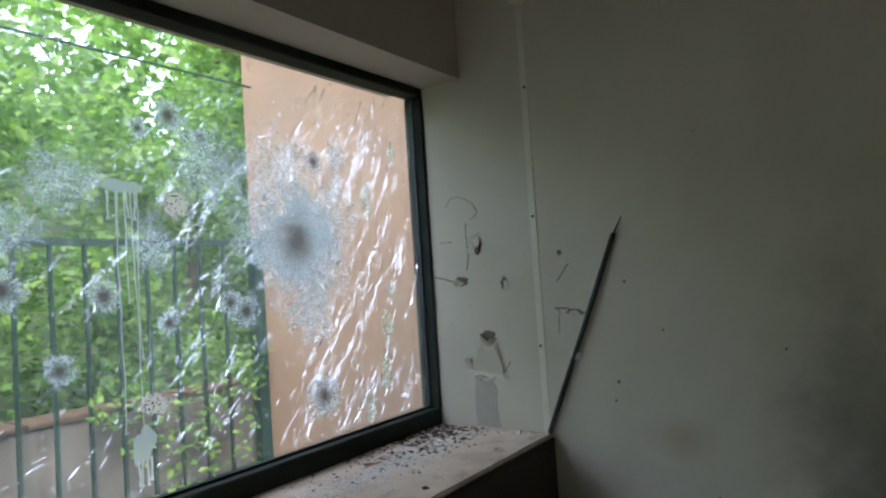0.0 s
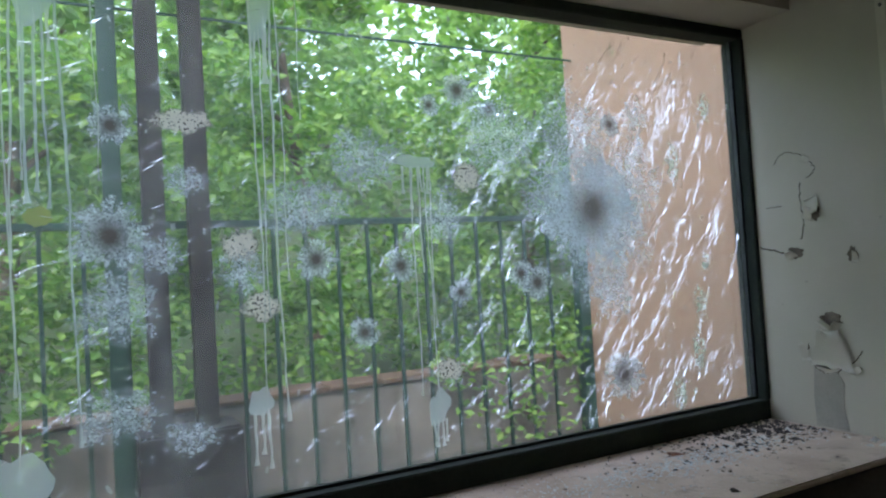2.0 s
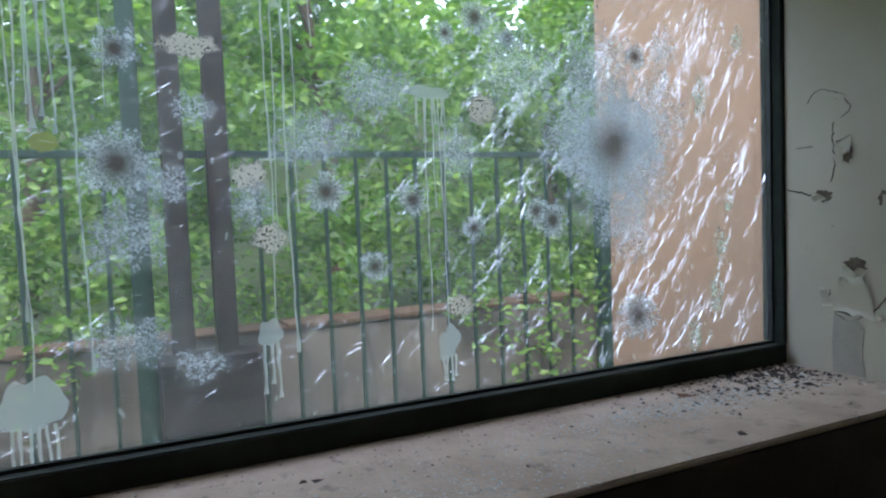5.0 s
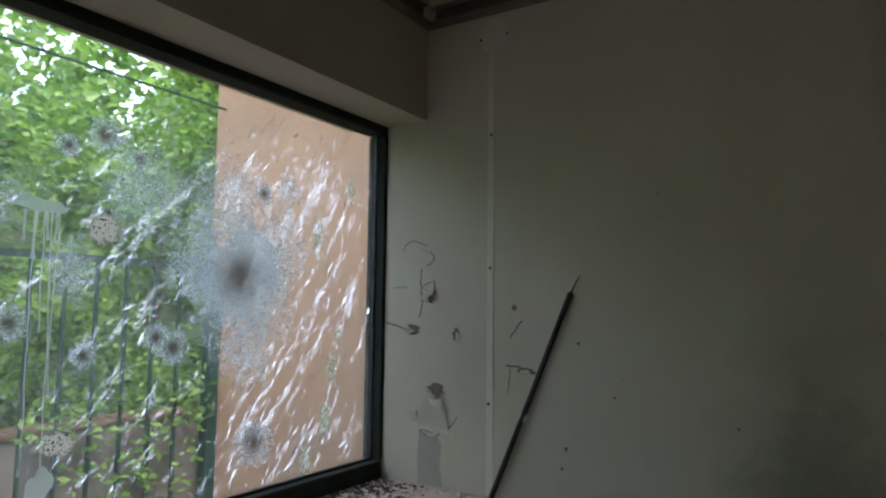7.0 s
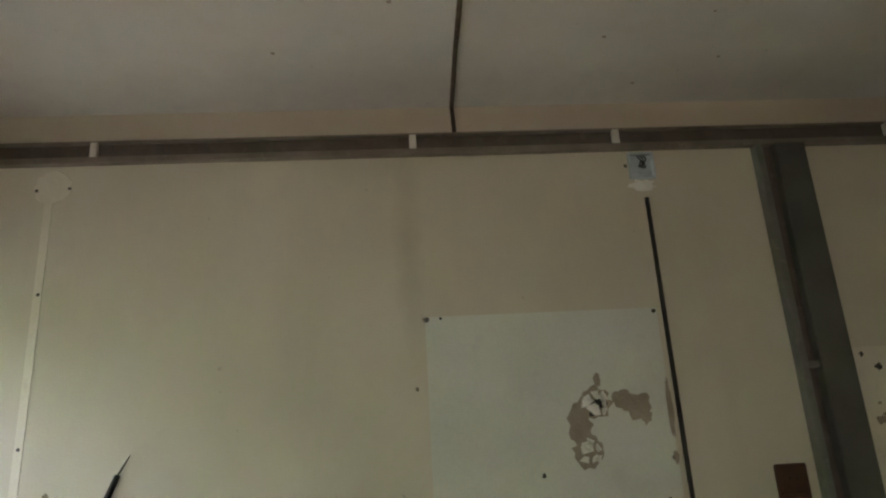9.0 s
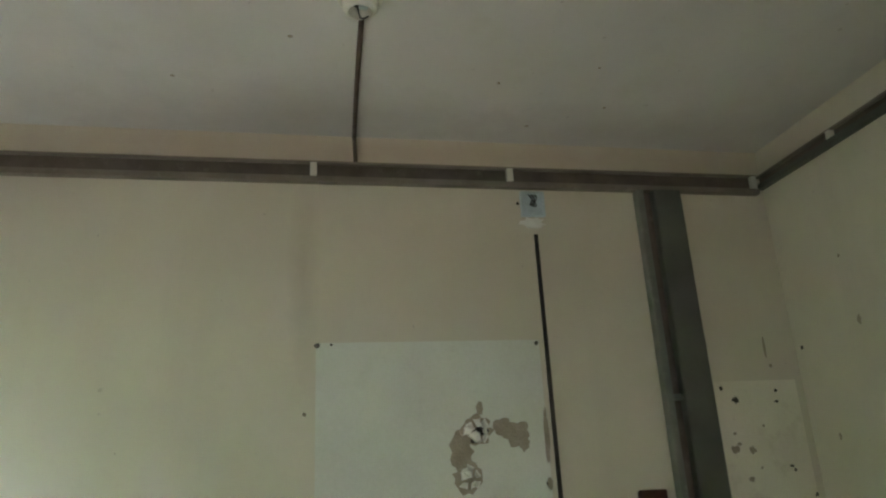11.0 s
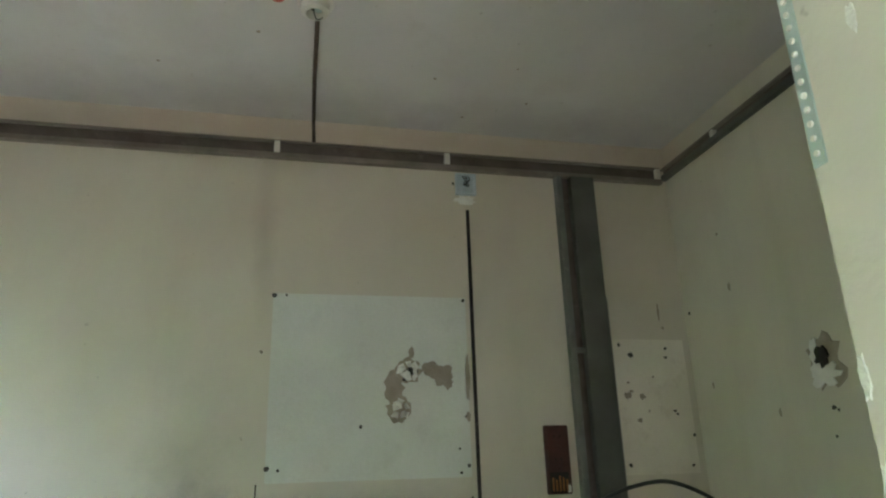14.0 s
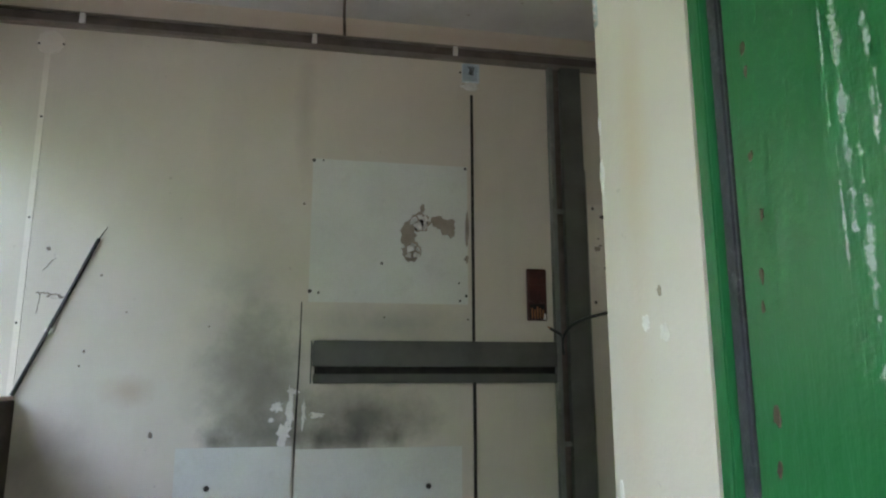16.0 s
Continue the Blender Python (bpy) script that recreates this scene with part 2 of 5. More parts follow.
def green_door_paint():
    m, nt, b, _ = nodes_of("glossy_green_door_paint")
    broad, fine = noise_at(nt, 3.0, 4.0), noise_at(nt, 60.0, 3.0)
    col = mix(nt, broad, (0.010, 0.10, 0.028), (0.016, 0.14, 0.044))
    chips = noise_at(nt, 14.0, 8.0, 0.7, None, (1.0, 1.0, 0.35))
    col = mix(nt, ramp(nt, chips, [(0.735, (0, 0, 0)), (0.75, (1, 1, 1))]), col, (0.07, 0.025, 0.015))
    nt.links.new(col, b.inputs["Base Color"])
    b.inputs["Roughness"].default_value = 0.3
    run = noise_at(nt, 9.0, 6.0, 0.6, None, (1.0, 1.0, 0.18))
    bump(nt, b, maths(nt, 'ADD', maths(nt, 'MULTIPLY', fine, 0.15), run), 0.5, 0.012)
    return m


M_DOOR = green_door_paint()


# ragged white that paints the gloss highlights onto the door
def painted_highlight():
    m, nt, b, out = nodes_of("painted_white_highlight")
    rag = noise_at(nt, 34.0, 7.0, 0.8)
    co = nt.nodes.new("ShaderNodeTexCoord").outputs["Object"]
    sp = nt.nodes.new("ShaderNodeSeparateXYZ")
    nt.links.new(co, sp.inputs[0])
    edge = maths(nt, 'ADD', maths(nt, 'ABSOLUTE', sp.outputs[0]), maths(nt, 'MULTIPLY', maths(nt, 'SUBTRACT', rag, 0.47), 4.0))
    b.inputs["Base Color"].default_value = (0.62, 0.72, 0.66, 1)
    b.inputs["Roughness"].default_value = 0.35
    tr = nt.nodes.new("ShaderNodeBsdfTransparent")
    mx = nt.nodes.new("ShaderNodeMixShader")
    nt.links.new(ramp(nt, edge, [(0.0, (0.4, 0.4, 0.4)), (0.32, (0, 0, 0))]), mx.inputs[0])
    nt.links.new(tr.outputs[0], mx.inputs[1])
    nt.links.new(b.outputs[0], mx.inputs[2])
    nt.links.new(mx.outputs[0], out.inputs[0])
    return m


M_STREAK = painted_highlight()


def leaf_material(name, a, b_, c):
    m, nt, b, out = nodes_of(name)
    rnd = nt.nodes.new("ShaderNodeNewGeometry").outputs["Random Per Island"]
    col = ramp(nt, rnd, [(0.0, a), (0.5, b_), (1.0, c)])
    nt.links.new(col, b.inputs["Base Color"])
    b.inputs["Roughness"].default_value = 0.5
    tl = nt.nodes.new("ShaderNodeBsdfTranslucent")
    nt.links.new(mix(nt, 1.0, col, (1.6, 1.7, 0.9), 'MULTIPLY'), tl.inputs[0])
    mx = nt.nodes.new("ShaderNodeMixShader")
    mx.inputs[0].default_value = 0.45
    nt.links.new(b.outputs[0], mx.inputs[1])
    nt.links.new(tl.outputs[0], mx.inputs[2])
    nt.links.new(mx.outputs[0], out.inputs[0])
    return m


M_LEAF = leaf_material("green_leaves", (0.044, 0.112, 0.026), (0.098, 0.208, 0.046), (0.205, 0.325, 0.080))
# far leaves take a paler, less saturated green than the near ones
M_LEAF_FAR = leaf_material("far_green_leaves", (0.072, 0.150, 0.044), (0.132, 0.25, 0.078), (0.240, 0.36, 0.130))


def glass_layer(name, colour, alpha_of, translucent=0.6, gloss=0.0):
    """Crazed or soiled glass: light scatters through where alpha_of gives more than 0, and passes straight where it is 0."""
    m, nt, b, out = nodes_of(name)
    nt.nodes.remove(b)
    col, alpha = alpha_of(nt) if callable(alpha_of) else (colour, alpha_of)
    df, tl = nt.nodes.new("ShaderNodeBsdfDiffuse"), nt.nodes.new("ShaderNodeBsdfTranslucent")
    for s in (df, tl):
        if isinstance(col, tuple):
            s.inputs[0].default_value = (*col, 1)
        else:
            nt.links.new(col, s.inputs[0])
    sc = nt.nodes.new("ShaderNodeMixShader")
    sc.inputs[0].default_value = translucent
    nt.links.new(df.outputs[0], sc.inputs[1])
    nt.links.new(tl.outputs[0], sc.inputs[2])
    tr = nt.nodes.new("ShaderNodeBsdfTransparent")
    mx = nt.nodes.new("ShaderNodeMixShader")
    if isinstance(alpha, (int, float)):
        mx.inputs[0].default_value = alpha
    else:
        nt.links.new(alpha, mx.inputs[0])
    nt.links.new(tr.outputs[0], mx.inputs[1])
    nt.links.new(sc.outputs[0], mx.inputs[2])
    last = mx
    if gloss:
        gl = nd(nt, "ShaderNodeBsdfGlossy", Roughness=0.02)
        lw = nt.nodes.new("ShaderNodeLayerWeight")
        fr = maths(nt, 'ADD', maths(nt, 'MULTIPLY', maths(nt, 'POWER', lw.outputs["Facing"], 4.0), 0.5), 0.04)
        last = nt.nodes.new("ShaderNodeMixShader")
        nt.links.new(fr, last.inputs[0])
        nt.links.new(mx.outputs[0], last.inputs[1])
        nt.links.new(gl.outputs[0], last.inputs[2])
    nt.links.new(last.outputs[0], out.inputs[0])
    return m


def pane_dirt(nt):
    film = noise_at(nt, 3.0, 6.0, 0.65)
    drops = noise_at(nt, 55.0, 2.0, 0.5, None, (1, 1, 0.6))
    runs = noise_at(nt, 16.0, 4.0, 0.6, None, (1, 1, 0.06))
    a = maths(nt, 'MULTIPLY', ramp(nt, film, [(0.3, (0, 0, 0)), (0.75, (1, 1, 1))]), 0.08)
    a = maths(nt, 'ADD', a, maths(nt, 'MULTIPLY', ramp(nt, runs, [(0.55, (0, 0, 0)), (0.75, (1, 1, 1))]), 0.06))
    a = maths(nt, 'ADD', a, maths(nt, 'MULTIPLY', ramp(nt, drops, [(0.66, (0, 0, 0)), (0.74, (1, 1, 1))]), 0.25))
    return (0.82, 0.87, 0.84), maths(nt, 'ADD', a, 0.021)


def radial(core, core_col, mist_col, strength, crackle):
    """Crazing that thins out from the middle of a mark, with a crushed core."""
    def build(nt):
        co = nt.nodes.new("ShaderNodeTexCoord").outputs["Object"]
        rnd = nt.nodes.new("ShaderNodeObjectInfo").outputs["Random"]
        off = nt.nodes.new("ShaderNodeVectorMath")
        off.operation = 'ADD'
        nt.links.new(co, off.inputs[0])
        nt.links.new(maths(nt, 'MULTIPLY', rnd, 40.0), off.inputs[1])
        ln = nt.nodes.new("ShaderNodeVectorMath")
        ln.operation = 'LENGTH'
        nt.links.new(co, ln.inputs[0])
        big = noise_at(nt, 2.6, 6.0, 0.65, off.outputs[0])
        small = noise_at(nt, 26.0, 4.0, 0.7, off.outputs[0])
        way = nt.nodes.new("ShaderNodeVectorMath")
        way.operation = 'NORMALIZE'
        nt.links.new(co, way.inputs[0])
        turn = nt.nodes.new("ShaderNodeVectorMath")
        turn.operation = 'ADD'
        nt.links.new(way.outputs[0], turn.inputs[0])
        nt.links.new(maths(nt, 'MULTIPLY', rnd, 17.0), turn.inputs[1])
        spike = noise_at(nt, 6.0, 3.0, 0.7, turn.outputs[0])
        d = maths(nt, 'ADD', ln.outputs["Value"], maths(nt, 'MULTIPLY', maths(nt, 'SUBTRACT', big, 0.5), 1.5))
        d = maths(nt, 'ADD', d, maths(nt, 'MULTIPLY', maths(nt, 'SUBTRACT', spike, 0.5), 0.9))
        mist = ramp(nt, d, [(0.25, (1, 1, 1)), (0.65, (0.6, 0.6, 0.6)), (0.9, (0, 0, 0))])
        pos = nt.nodes.new("ShaderNodeNewGeometry").outputs["Position"]
        vor = nd(nt, "ShaderNodeTexVoronoi", Scale=crackle)
        nt.links.new(pos, vor.inputs["Vector"])
        cell = nt.nodes.new("ShaderNodeSeparateColor")
        nt.links.new(vor.outputs["Color"], cell.inputs[0])
        grain = ramp(nt, cell.outputs[0], [(0.1, (0.35, 0.35, 0.35)), (0.55, (0.62, 0.62, 0.62)), (0.95, (1, 1, 1))])
        patchy = ramp(nt, noise_at(nt, 45.0, 4.0, 0.7, pos), [(0.36, (0.45, 0.45, 0.45)), (0.62, (1, 1, 1))])
        a = maths(nt, 'MULTIPLY', maths(nt, 'MULTIPLY', mist, grain), maths(nt, 'MULTIPLY', patchy, maths(nt, 'ADD', maths(nt, 'MULTIPLY', small, 1.9), 0.35)))
        dc = maths(nt, 'ADD', ln.outputs["Value"], maths(nt, 'MULTIPLY', maths(nt, 'SUBTRACT', small, 0.5), 0.14))
        c = ramp(nt, dc, [(core * 0.22, (1, 1, 1)), (core, (0, 0, 0))])
        col = mix(nt, c, mist_col, core_col)
        alpha = maths(nt, 'MAXIMUM', maths(nt, 'MULTIPLY', a, strength), maths(nt, 'MULTIPLY', c, 0.9))
        return col, alpha
    return build


def spatter(nt):
    """Dried beige spatter pierced by dark specks."""
    co = nt.nodes.new("ShaderNodeTexCoord").outputs["Object"]
    ln = nt.nodes.new("ShaderNodeVectorMath")
    ln.operation = 'LENGTH'
    nt.links.new(co, ln.inputs[0])
    pos = nt.nodes.new("ShaderNodeNewGeometry").outputs["Position"]
    rag, holes = noise_at(nt, 40.0, 6.0, 0.7, pos), noise_at(nt, 170.0, 2.0, 0.5, pos)
    d = maths(nt, 'ADD', ln.outputs["Value"], maths(nt, 'MULTIPLY', maths(nt, 'SUBTRACT', rag, 0.5), 1.5))
    body = ramp(nt, d, [(0.55, (1, 1, 1)), (0.85, (0, 0, 0))])
    col = mix(nt, ramp(nt, holes, [(0.56, (0, 0, 0)), (0.63, (1, 1, 1))]), (0.84, 0.77, 0.68), (0.05, 0.035, 0.025))
    return col, maths(nt, 'MULTIPLY', body, 0.85)


M_GLASS = glass_layer("soiled_window_glass", None, pane_dirt, 0.7, 1.0)
M_IMPACT = glass_layer("crushed_glass_mark", None, radial(0.64, (0.13, 0.11, 0.10), (0.68, 0.745, 0.785), 1.5, 260.0), 0.9)
M_BIGMARK = glass_layer("large_crushed_glass_mark", None, radial(0.50, (0.20, 0.18, 0.165), (0.68, 0.745, 0.785), 1.9, 230.0), 0.9)
M_MIST = glass_layer("crazed_glass_cloud", None, radial(0.02, (0.7, 0.74, 0.76), (0.68, 0.745, 0.785), 0.78, 230.0), 0.9)
M_STAIN = glass_layer("pale_green_soiling", None, radial(0.02, (0.6, 0.75, 0.62), (0.62, 0.80, 0.66), 0.75, 120.0), 0.8)
M_SPATTER = glass_layer("beige_spatter", None, spatter, 0.8)
M_PAINT = glass_layer("pale_dripped_paint", (0.88, 0.93, 0.88), 0.5, 0.9)
M_PAINT_THICK = glass_layer("thick_white_paint", (0.78, 0.88, 0.85), 0.45, 0.9)
M_YELLOW = glass_layer("yellow_green_smear", (0.50, 0.50, 0.16), 0.5, 0.8)


def splinter_glass():
    """Clear splinters that bend the view up to the sky, a little frosted."""
    m, nt, b, out = nodes_of("bright_glass_sliver")
    nt.nodes.remove(b)
    rf = nd(nt, "ShaderNodeBsdfRefraction", Roughness=0.12, IOR=1.75)
    tl = nd(nt, "ShaderNodeBsdfTranslucent", Color=(0.97, 0.98, 0.98, 1))
    mx = nd(nt, "ShaderNodeMixShader", Fac=0.35)
    nt.links.new(rf.outputs[0], mx.inputs[1])
    nt.links.new(tl.outputs[0], mx.inputs[2])
    nt.links.new(mx.outputs[0], out.inputs[0])
    return m


M_SLIVER = splinter_glass()


def frosted_splinter():
    """Fracture faces that throw the sky back like small mirrors."""
    m, nt, b, out = nodes_of("mirroring_glass_fracture")
    nt.nodes.remove(b)
    gl = nd(nt, "ShaderNodeBsdfGlossy", Color=(0.97, 0.98, 0.98, 1), Roughness=0.07)
    nt.links.new(gl.outputs[0], out.inputs[0])
    return m


M_FROST = frosted_splinter()
M_CRUMB = surface("pale_glass_crumb", (0.66, 0.70, 0.69), (0.82, 0.86, 0.85), 0.14, 60.0, 200.0, 0.1)


# ---------------------------------------------------------------- mesh helpers
def mesh_of(name, verts, faces, material, smooth=False):
    me = bpy.data.meshes.new(name)
    me.from_pydata(verts, [], faces)
    me.materials.append(material)
    if smooth:
        me.polygons.foreach_set("use_smooth", [True] * len(me.polygons))
    me.update()
    return me


def part(name, bm, material, parent=None, label=""):
    """Links a bmesh as one mesh object, under parent if there is one."""
    me = bpy.data.meshes.new(name)
    bmesh.ops.recalc_face_normals(bm, faces=bm.faces)
    bm.to_mesh(me)
    bm.free()
    me.materials.append(material)
    ob = new(name, me)
    if parent:
        ob.parent = parent
    return tagged(ob, label)


def thing(name, label, category, kind="", at=(0, 0, 0), group=""):
    ob = new(name)
    ob.location = at
    return tagged(ob, label, category, group, kind)


def box(bm, x0, x1, y0, y1, z0, z1, bevel=0.0):
    vs = [bm.verts.new(p) for p in ((x0, y0, z0), (x1, y0, z0), (x1, y1, z0), (x0, y1, z0), (x0, y0, z1), (x1, y0, z1), (x1, y1, z1), (x0, y1, z1))]
    fs = [bm.faces.new([vs[i] for i in q]) for q in ((3, 2, 1, 0), (4, 5, 6, 7), (0, 1, 5, 4), (1, 2, 6, 5), (2, 3, 7, 6), (3, 0, 4, 7))]
    if bevel:
        bmesh.ops.bevel(bm, geom=list({e for f in fs for e in f.edges}), offset=bevel, segments=2, affect='EDGES')
    return bm


def boxes(*dims, bevel=0.0):
    bm = bmesh.new()
    for d in dims:
        box(bm, *d, bevel=bevel)
    return bm


def tube(points, radius, sides=8, taper=1.0):
    """A round bar or cable through the points, capped."""
    bm = bmesh.new()
    pts = [Vector(p) for p in points]
    rings = []
    for i, p in enumerate(pts):
        way = (pts[min(i + 1, len(pts) - 1)] - pts[max(i - 1, 0)]).normalized()
        q = way.to_track_quat('Z', 'Y')
        r = radius * (1 + (taper - 1) * i / max(len(pts) - 1, 1))
        rings.append([bm.verts.new(p + q @ Vector((r * math.cos(a), r * math.sin(a), 0))) for a in (k * math.tau / sides for k in range(sides))])
    for a, b in zip(rings, rings[1:]):
        for k in range(sides):
            bm.faces.new((a[k], a[(k + 1) % sides], b[(k + 1) % sides], b[k]))
    bm.faces.new(rings[0])
    bm.faces.new(rings[-1])
    for f in bm.faces:
        f.smooth = True
    return bm


def smooth_line(points, steps=8):
    """Catmull-Rom through the points."""
    p = [Vector(points[0]), *(Vector(q) for q in points), Vector(points[-1])]
    out = []
    for i in range(1, len(p) - 2):
        for k in range(steps):
            t = k / steps
            out.append(0.5 * (2 * p[i] + (p[i + 1] - p[i - 1]) * t + (2 * p[i - 1] - 5 * p[i] + 4 * p[i + 1] - p[i + 2]) * t * t
                              + (3 * p[i] - p[i - 1] - 3 * p[i + 1] + p[i + 2]) * t ** 3))
    return out + [p[-2]]


def disc(bm, centre, u, v, radius, depth, sides=16, rag=0.0, rng=None):
    """A low round plug: a rim set back by depth along u x v and a face, with a ragged outline if wanted."""
    u, v, c = Vector(u), Vector(v), Vector(centre)
    n = u.cross(v)
    radii = [radius * (1 + (rng.uniform(-rag, rag) if rng else 0)) for _ in range(sides)]
    ring = lambda r, d: [bm.verts.new(c + (u * math.cos(a) + v * math.sin(a)) * radii[k] * r + n * d) for k, a in enumerate(j * math.tau / sides for j in range(sides))]
    low, high = ring(1.0, 0.0), ring(0.92, depth)
    for k in range(sides):
        bm.faces.new((low[k], low[(k + 1) % sides], high[(k + 1) % sides], high[k]))
    bm.faces.new(high)
    bm.faces.new(low)
    return bm


EAST = ((0, -1, 0), (0, 0, 1))      # on the east wall, facing the room
NORTH = ((1, 0, 0), (0, 0, 1))      # on the window, facing the room
SOUTH = ((-1, 0, 0), (0, 0, 1))     # on the south wall, facing the room
CEIL_Z, SOUTH_Y, GLASS_Y, SILL_Z = 2.535, -2.765, 0.205, 0.945

# ---------------------------------------------------------------- structure
floor = part("floor", boxes((-4.3, 0.2, -3.1, 0.3, -0.12, 0.0)), M_ROOMFLOOR)
tagged(floor, "dirty bare concrete floor", "floor", kind="structure")
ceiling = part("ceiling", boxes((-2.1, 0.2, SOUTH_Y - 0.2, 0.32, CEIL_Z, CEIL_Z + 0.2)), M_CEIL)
tagged(ceiling, "grey-white painted plaster ceiling", "ceiling", kind="structure")
wall_east = part("wall_east", boxes((0.0, 0.16, SOUTH_Y - 0.2, 0.225, 0.0, CEIL_Z)), M_WALL)
tagged(wall_east, "stained cream painted wall with soot marks", "wall", kind="structure")
wall_south = part("wall_south", boxes((-2.1, 0.0, SOUTH_Y - 0.2, SOUTH_Y, 0.0, CEIL_Z)), M_WALL)
tagged(wall_south, "cream painted wall with nail holes", "wall", kind="structure")
wall_north = part("wall_north", boxes((-2.1, 0.0, 0.0, 0.30, 0.0, 0.920), (-2.1, 0.0, 0.0, 0.30, 2.075, CEIL_Z), (-2.35, -2.1, 0.0, 0.30, 0.0, CEIL_Z)), M_BULK)
tagged(wall_north, "painted window wall with a deep bulkhead", "wall", kind="structure")
JX0, JX1, JY = -2.073, -1.83, -1.695
wall_west = part("wall_west", boxes((JX0, JX1, SOUTH_Y, JY, 0.0, CEIL_Z), (JX0 - 0.1, JX0, -0.75, 0.0, 0.0, CEIL_Z), (JX0 - 0.1, JX0, JY - 1.4, -0.75, 2.2, CEIL_Z)), M_JAMB)
tagged(wall_west, "cream plastered doorway wall with scuffed edge", "wall", kind="structure")
# unseen slab, added to cut the sky light entering by the doorway
sky_blocker = part("ceiling_sky_blocker", boxes((-3.7, JX0 - 0.1, -3.3, 0.3, CEIL_Z - 0.12, CEIL_Z + 0.1)), M_CONCRETE)
tagged(sky_blocker, "unseen concrete slab added to block sky over the doorway", "canopy", kind="structure")
# unseen wall, added to keep low sky off the east wall
wall_low_sky_block = part("wall_low_sky_block", boxes((-5.5, -5.3, -6.0, 2.2, -0.25, 3.4)), M_CONCRETE)
tagged(wall_low_sky_block, "unseen grey concrete wall added to block the low sky", "wall", kind="structure")
# one dark brown face below the sill
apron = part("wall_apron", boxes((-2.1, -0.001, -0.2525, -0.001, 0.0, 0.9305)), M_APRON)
tagged(apron, "dark brown apron under the window sill", "wall", kind="structure")

# window with its sill
window = thing("window_1", "large dark green framed window with bullet-pocked glass", "window", "structure", (-1.0, GLASS_Y, 1.5))


def under(ob, parent):
    ob.parent = parent
    ob.matrix_parent_inverse = Matrix.Translation(-parent.location)
    return ob


WX0, WX1, WZ0, WZ1 = -2.08, -0.012, 0.998, 2.048
for dims in ((WX0 - 0.05, 0.03, 0.155, 0.222, SILL_Z - 0.01, WZ0), (WX0 - 0.05, 0.03, 0.155, 0.222, WZ1, 2.082),
             (WX1, 0.03, 0.153, 0.224, WZ0, WZ1), (WX0 - 0.05, WX0, 0.153, 0.224, WZ0, WZ1)):
    under(part("window_frame", boxes(dims, bevel=0.003), M_FRAME), window)
under(part("glazing_bead", boxes((WX0, WX1, 0.186, 0.198, WZ0, WZ0 + 0.007)), M_FRAME), window)
under(part("glazing_bead", boxes((WX1 - 0.006, WX1, 0.186, 0.198, WZ0 + 0.007, WZ1)), M_SEAL), window)
pane = under(part("pane", boxes((WX0, WX1, GLASS_Y - 0.003, GLASS_Y + 0.003, WZ0, WZ1)), M_GLASS), window)
pane.visible_shadow = False
sill = part("window_sill", boxes((-2.1, -0.001, -0.25, 0.20, 0.931, SILL_Z), bevel=0.004), M_SILL)
tagged(sill, "dusty stone window sill littered with grit", "window sill", kind="structure")

# ---------------------------------------------------------------- outside
FENCE_Y = 2.4

def ground_height(x, y):
    rise = max(0.0, min(1.0, (y - 2.5) / 9.0))
    return -0.25 + 4.2 * rise * rise + 0.7 * max(0.0, min(1.0, (y - 2.5) / 0.8))


def build_ground():
    n, verts, faces = 60, [], []
    xs = [-60 + 120 * (i / n) for i in range(n + 1)]
    ys = [-40 + 3.2 * j if j < 13 else 2.0 + (j - 13) ** 1.7 * 0.16 for j in range(n + 1)]
    for y in ys:
        for x in xs:
            verts.append((x, y, ground_height(x, y) + (0.1 * noise.noise((x * 0.5, y * 0.5, 0)) if y > 3.4 else 0)))
    for j in range(n):
        for i in range(n):
            a = j * (n + 1) + i
            faces.append((a, a + 1, a + n + 2, a + n + 1))
    return new("ground", mesh_of("ground", verts, faces, M_GROUND, True))


tagged(build_ground(), "earth and grass bank rising behind the fence", "ground", kind="structure")


def leaves(name, material, count, sampler, size, seed):
    """Many small folded leaves scattered through a volume."""
    rng = np.random.default_rng(seed)
    p = sampler(rng, count)
    d = rng.normal(size=(count, 3))
    d[:, 2] *= 0.6
    d /= np.linalg.norm(d, axis=1)[:, None]
    up = rng.normal(size=(count, 3)) + (0, -0.3, 1.0)
    s = np.cross(d, up)
    s /= np.linalg.norm(s, axis=1)[:, None]
    nrm = np.cross(s, d)
    L = (size * rng.uniform(0.55, 1.35, count))[:, None]
    verts = np.stack([p, p + d * L * 0.45 + s * L * 0.3 + nrm * L * 0.08, p + d * L, p + d * L * 0.45 - s * L * 0.3 + nrm * L * 0.08], 1).reshape(-1, 3)
    faces = np.arange(count * 4).reshape(-1, 4)
    tri = np.concatenate([faces[:, [0, 1, 2]], faces[:, [0, 2, 3]]])
    me = bpy.data.meshes.new(name)
    me.from_pydata(verts.tolist(), [], tri.tolist())
    me.materials.append(material)
    return new(name, me)


def clumps(centres, spread):
    def sample(rng, n):
        c = np.array(centres)[rng.integers(0, len(centres), n)]
        q = rng.normal(size=(n, 3))
        q *= (rng.uniform(0.55, 1.0, n) / np.linalg.norm(q, axis=1))[:, None]
        return c[:, :3] + q * c[:, 3:4] * spread
    return sample


def clump_field(seed, n, xr, yr, top, size):
    rng = random.Random(seed)
    out = []
    for _ in range(n):
        x, y = rng.uniform(*xr), rng.uniform(*yr)
        g = ground_height(x, y)
        out.append((x, y, g + rng.uniform(0.05, 1.0) ** 0.8 * top, rng.uniform(*size)))
    return out


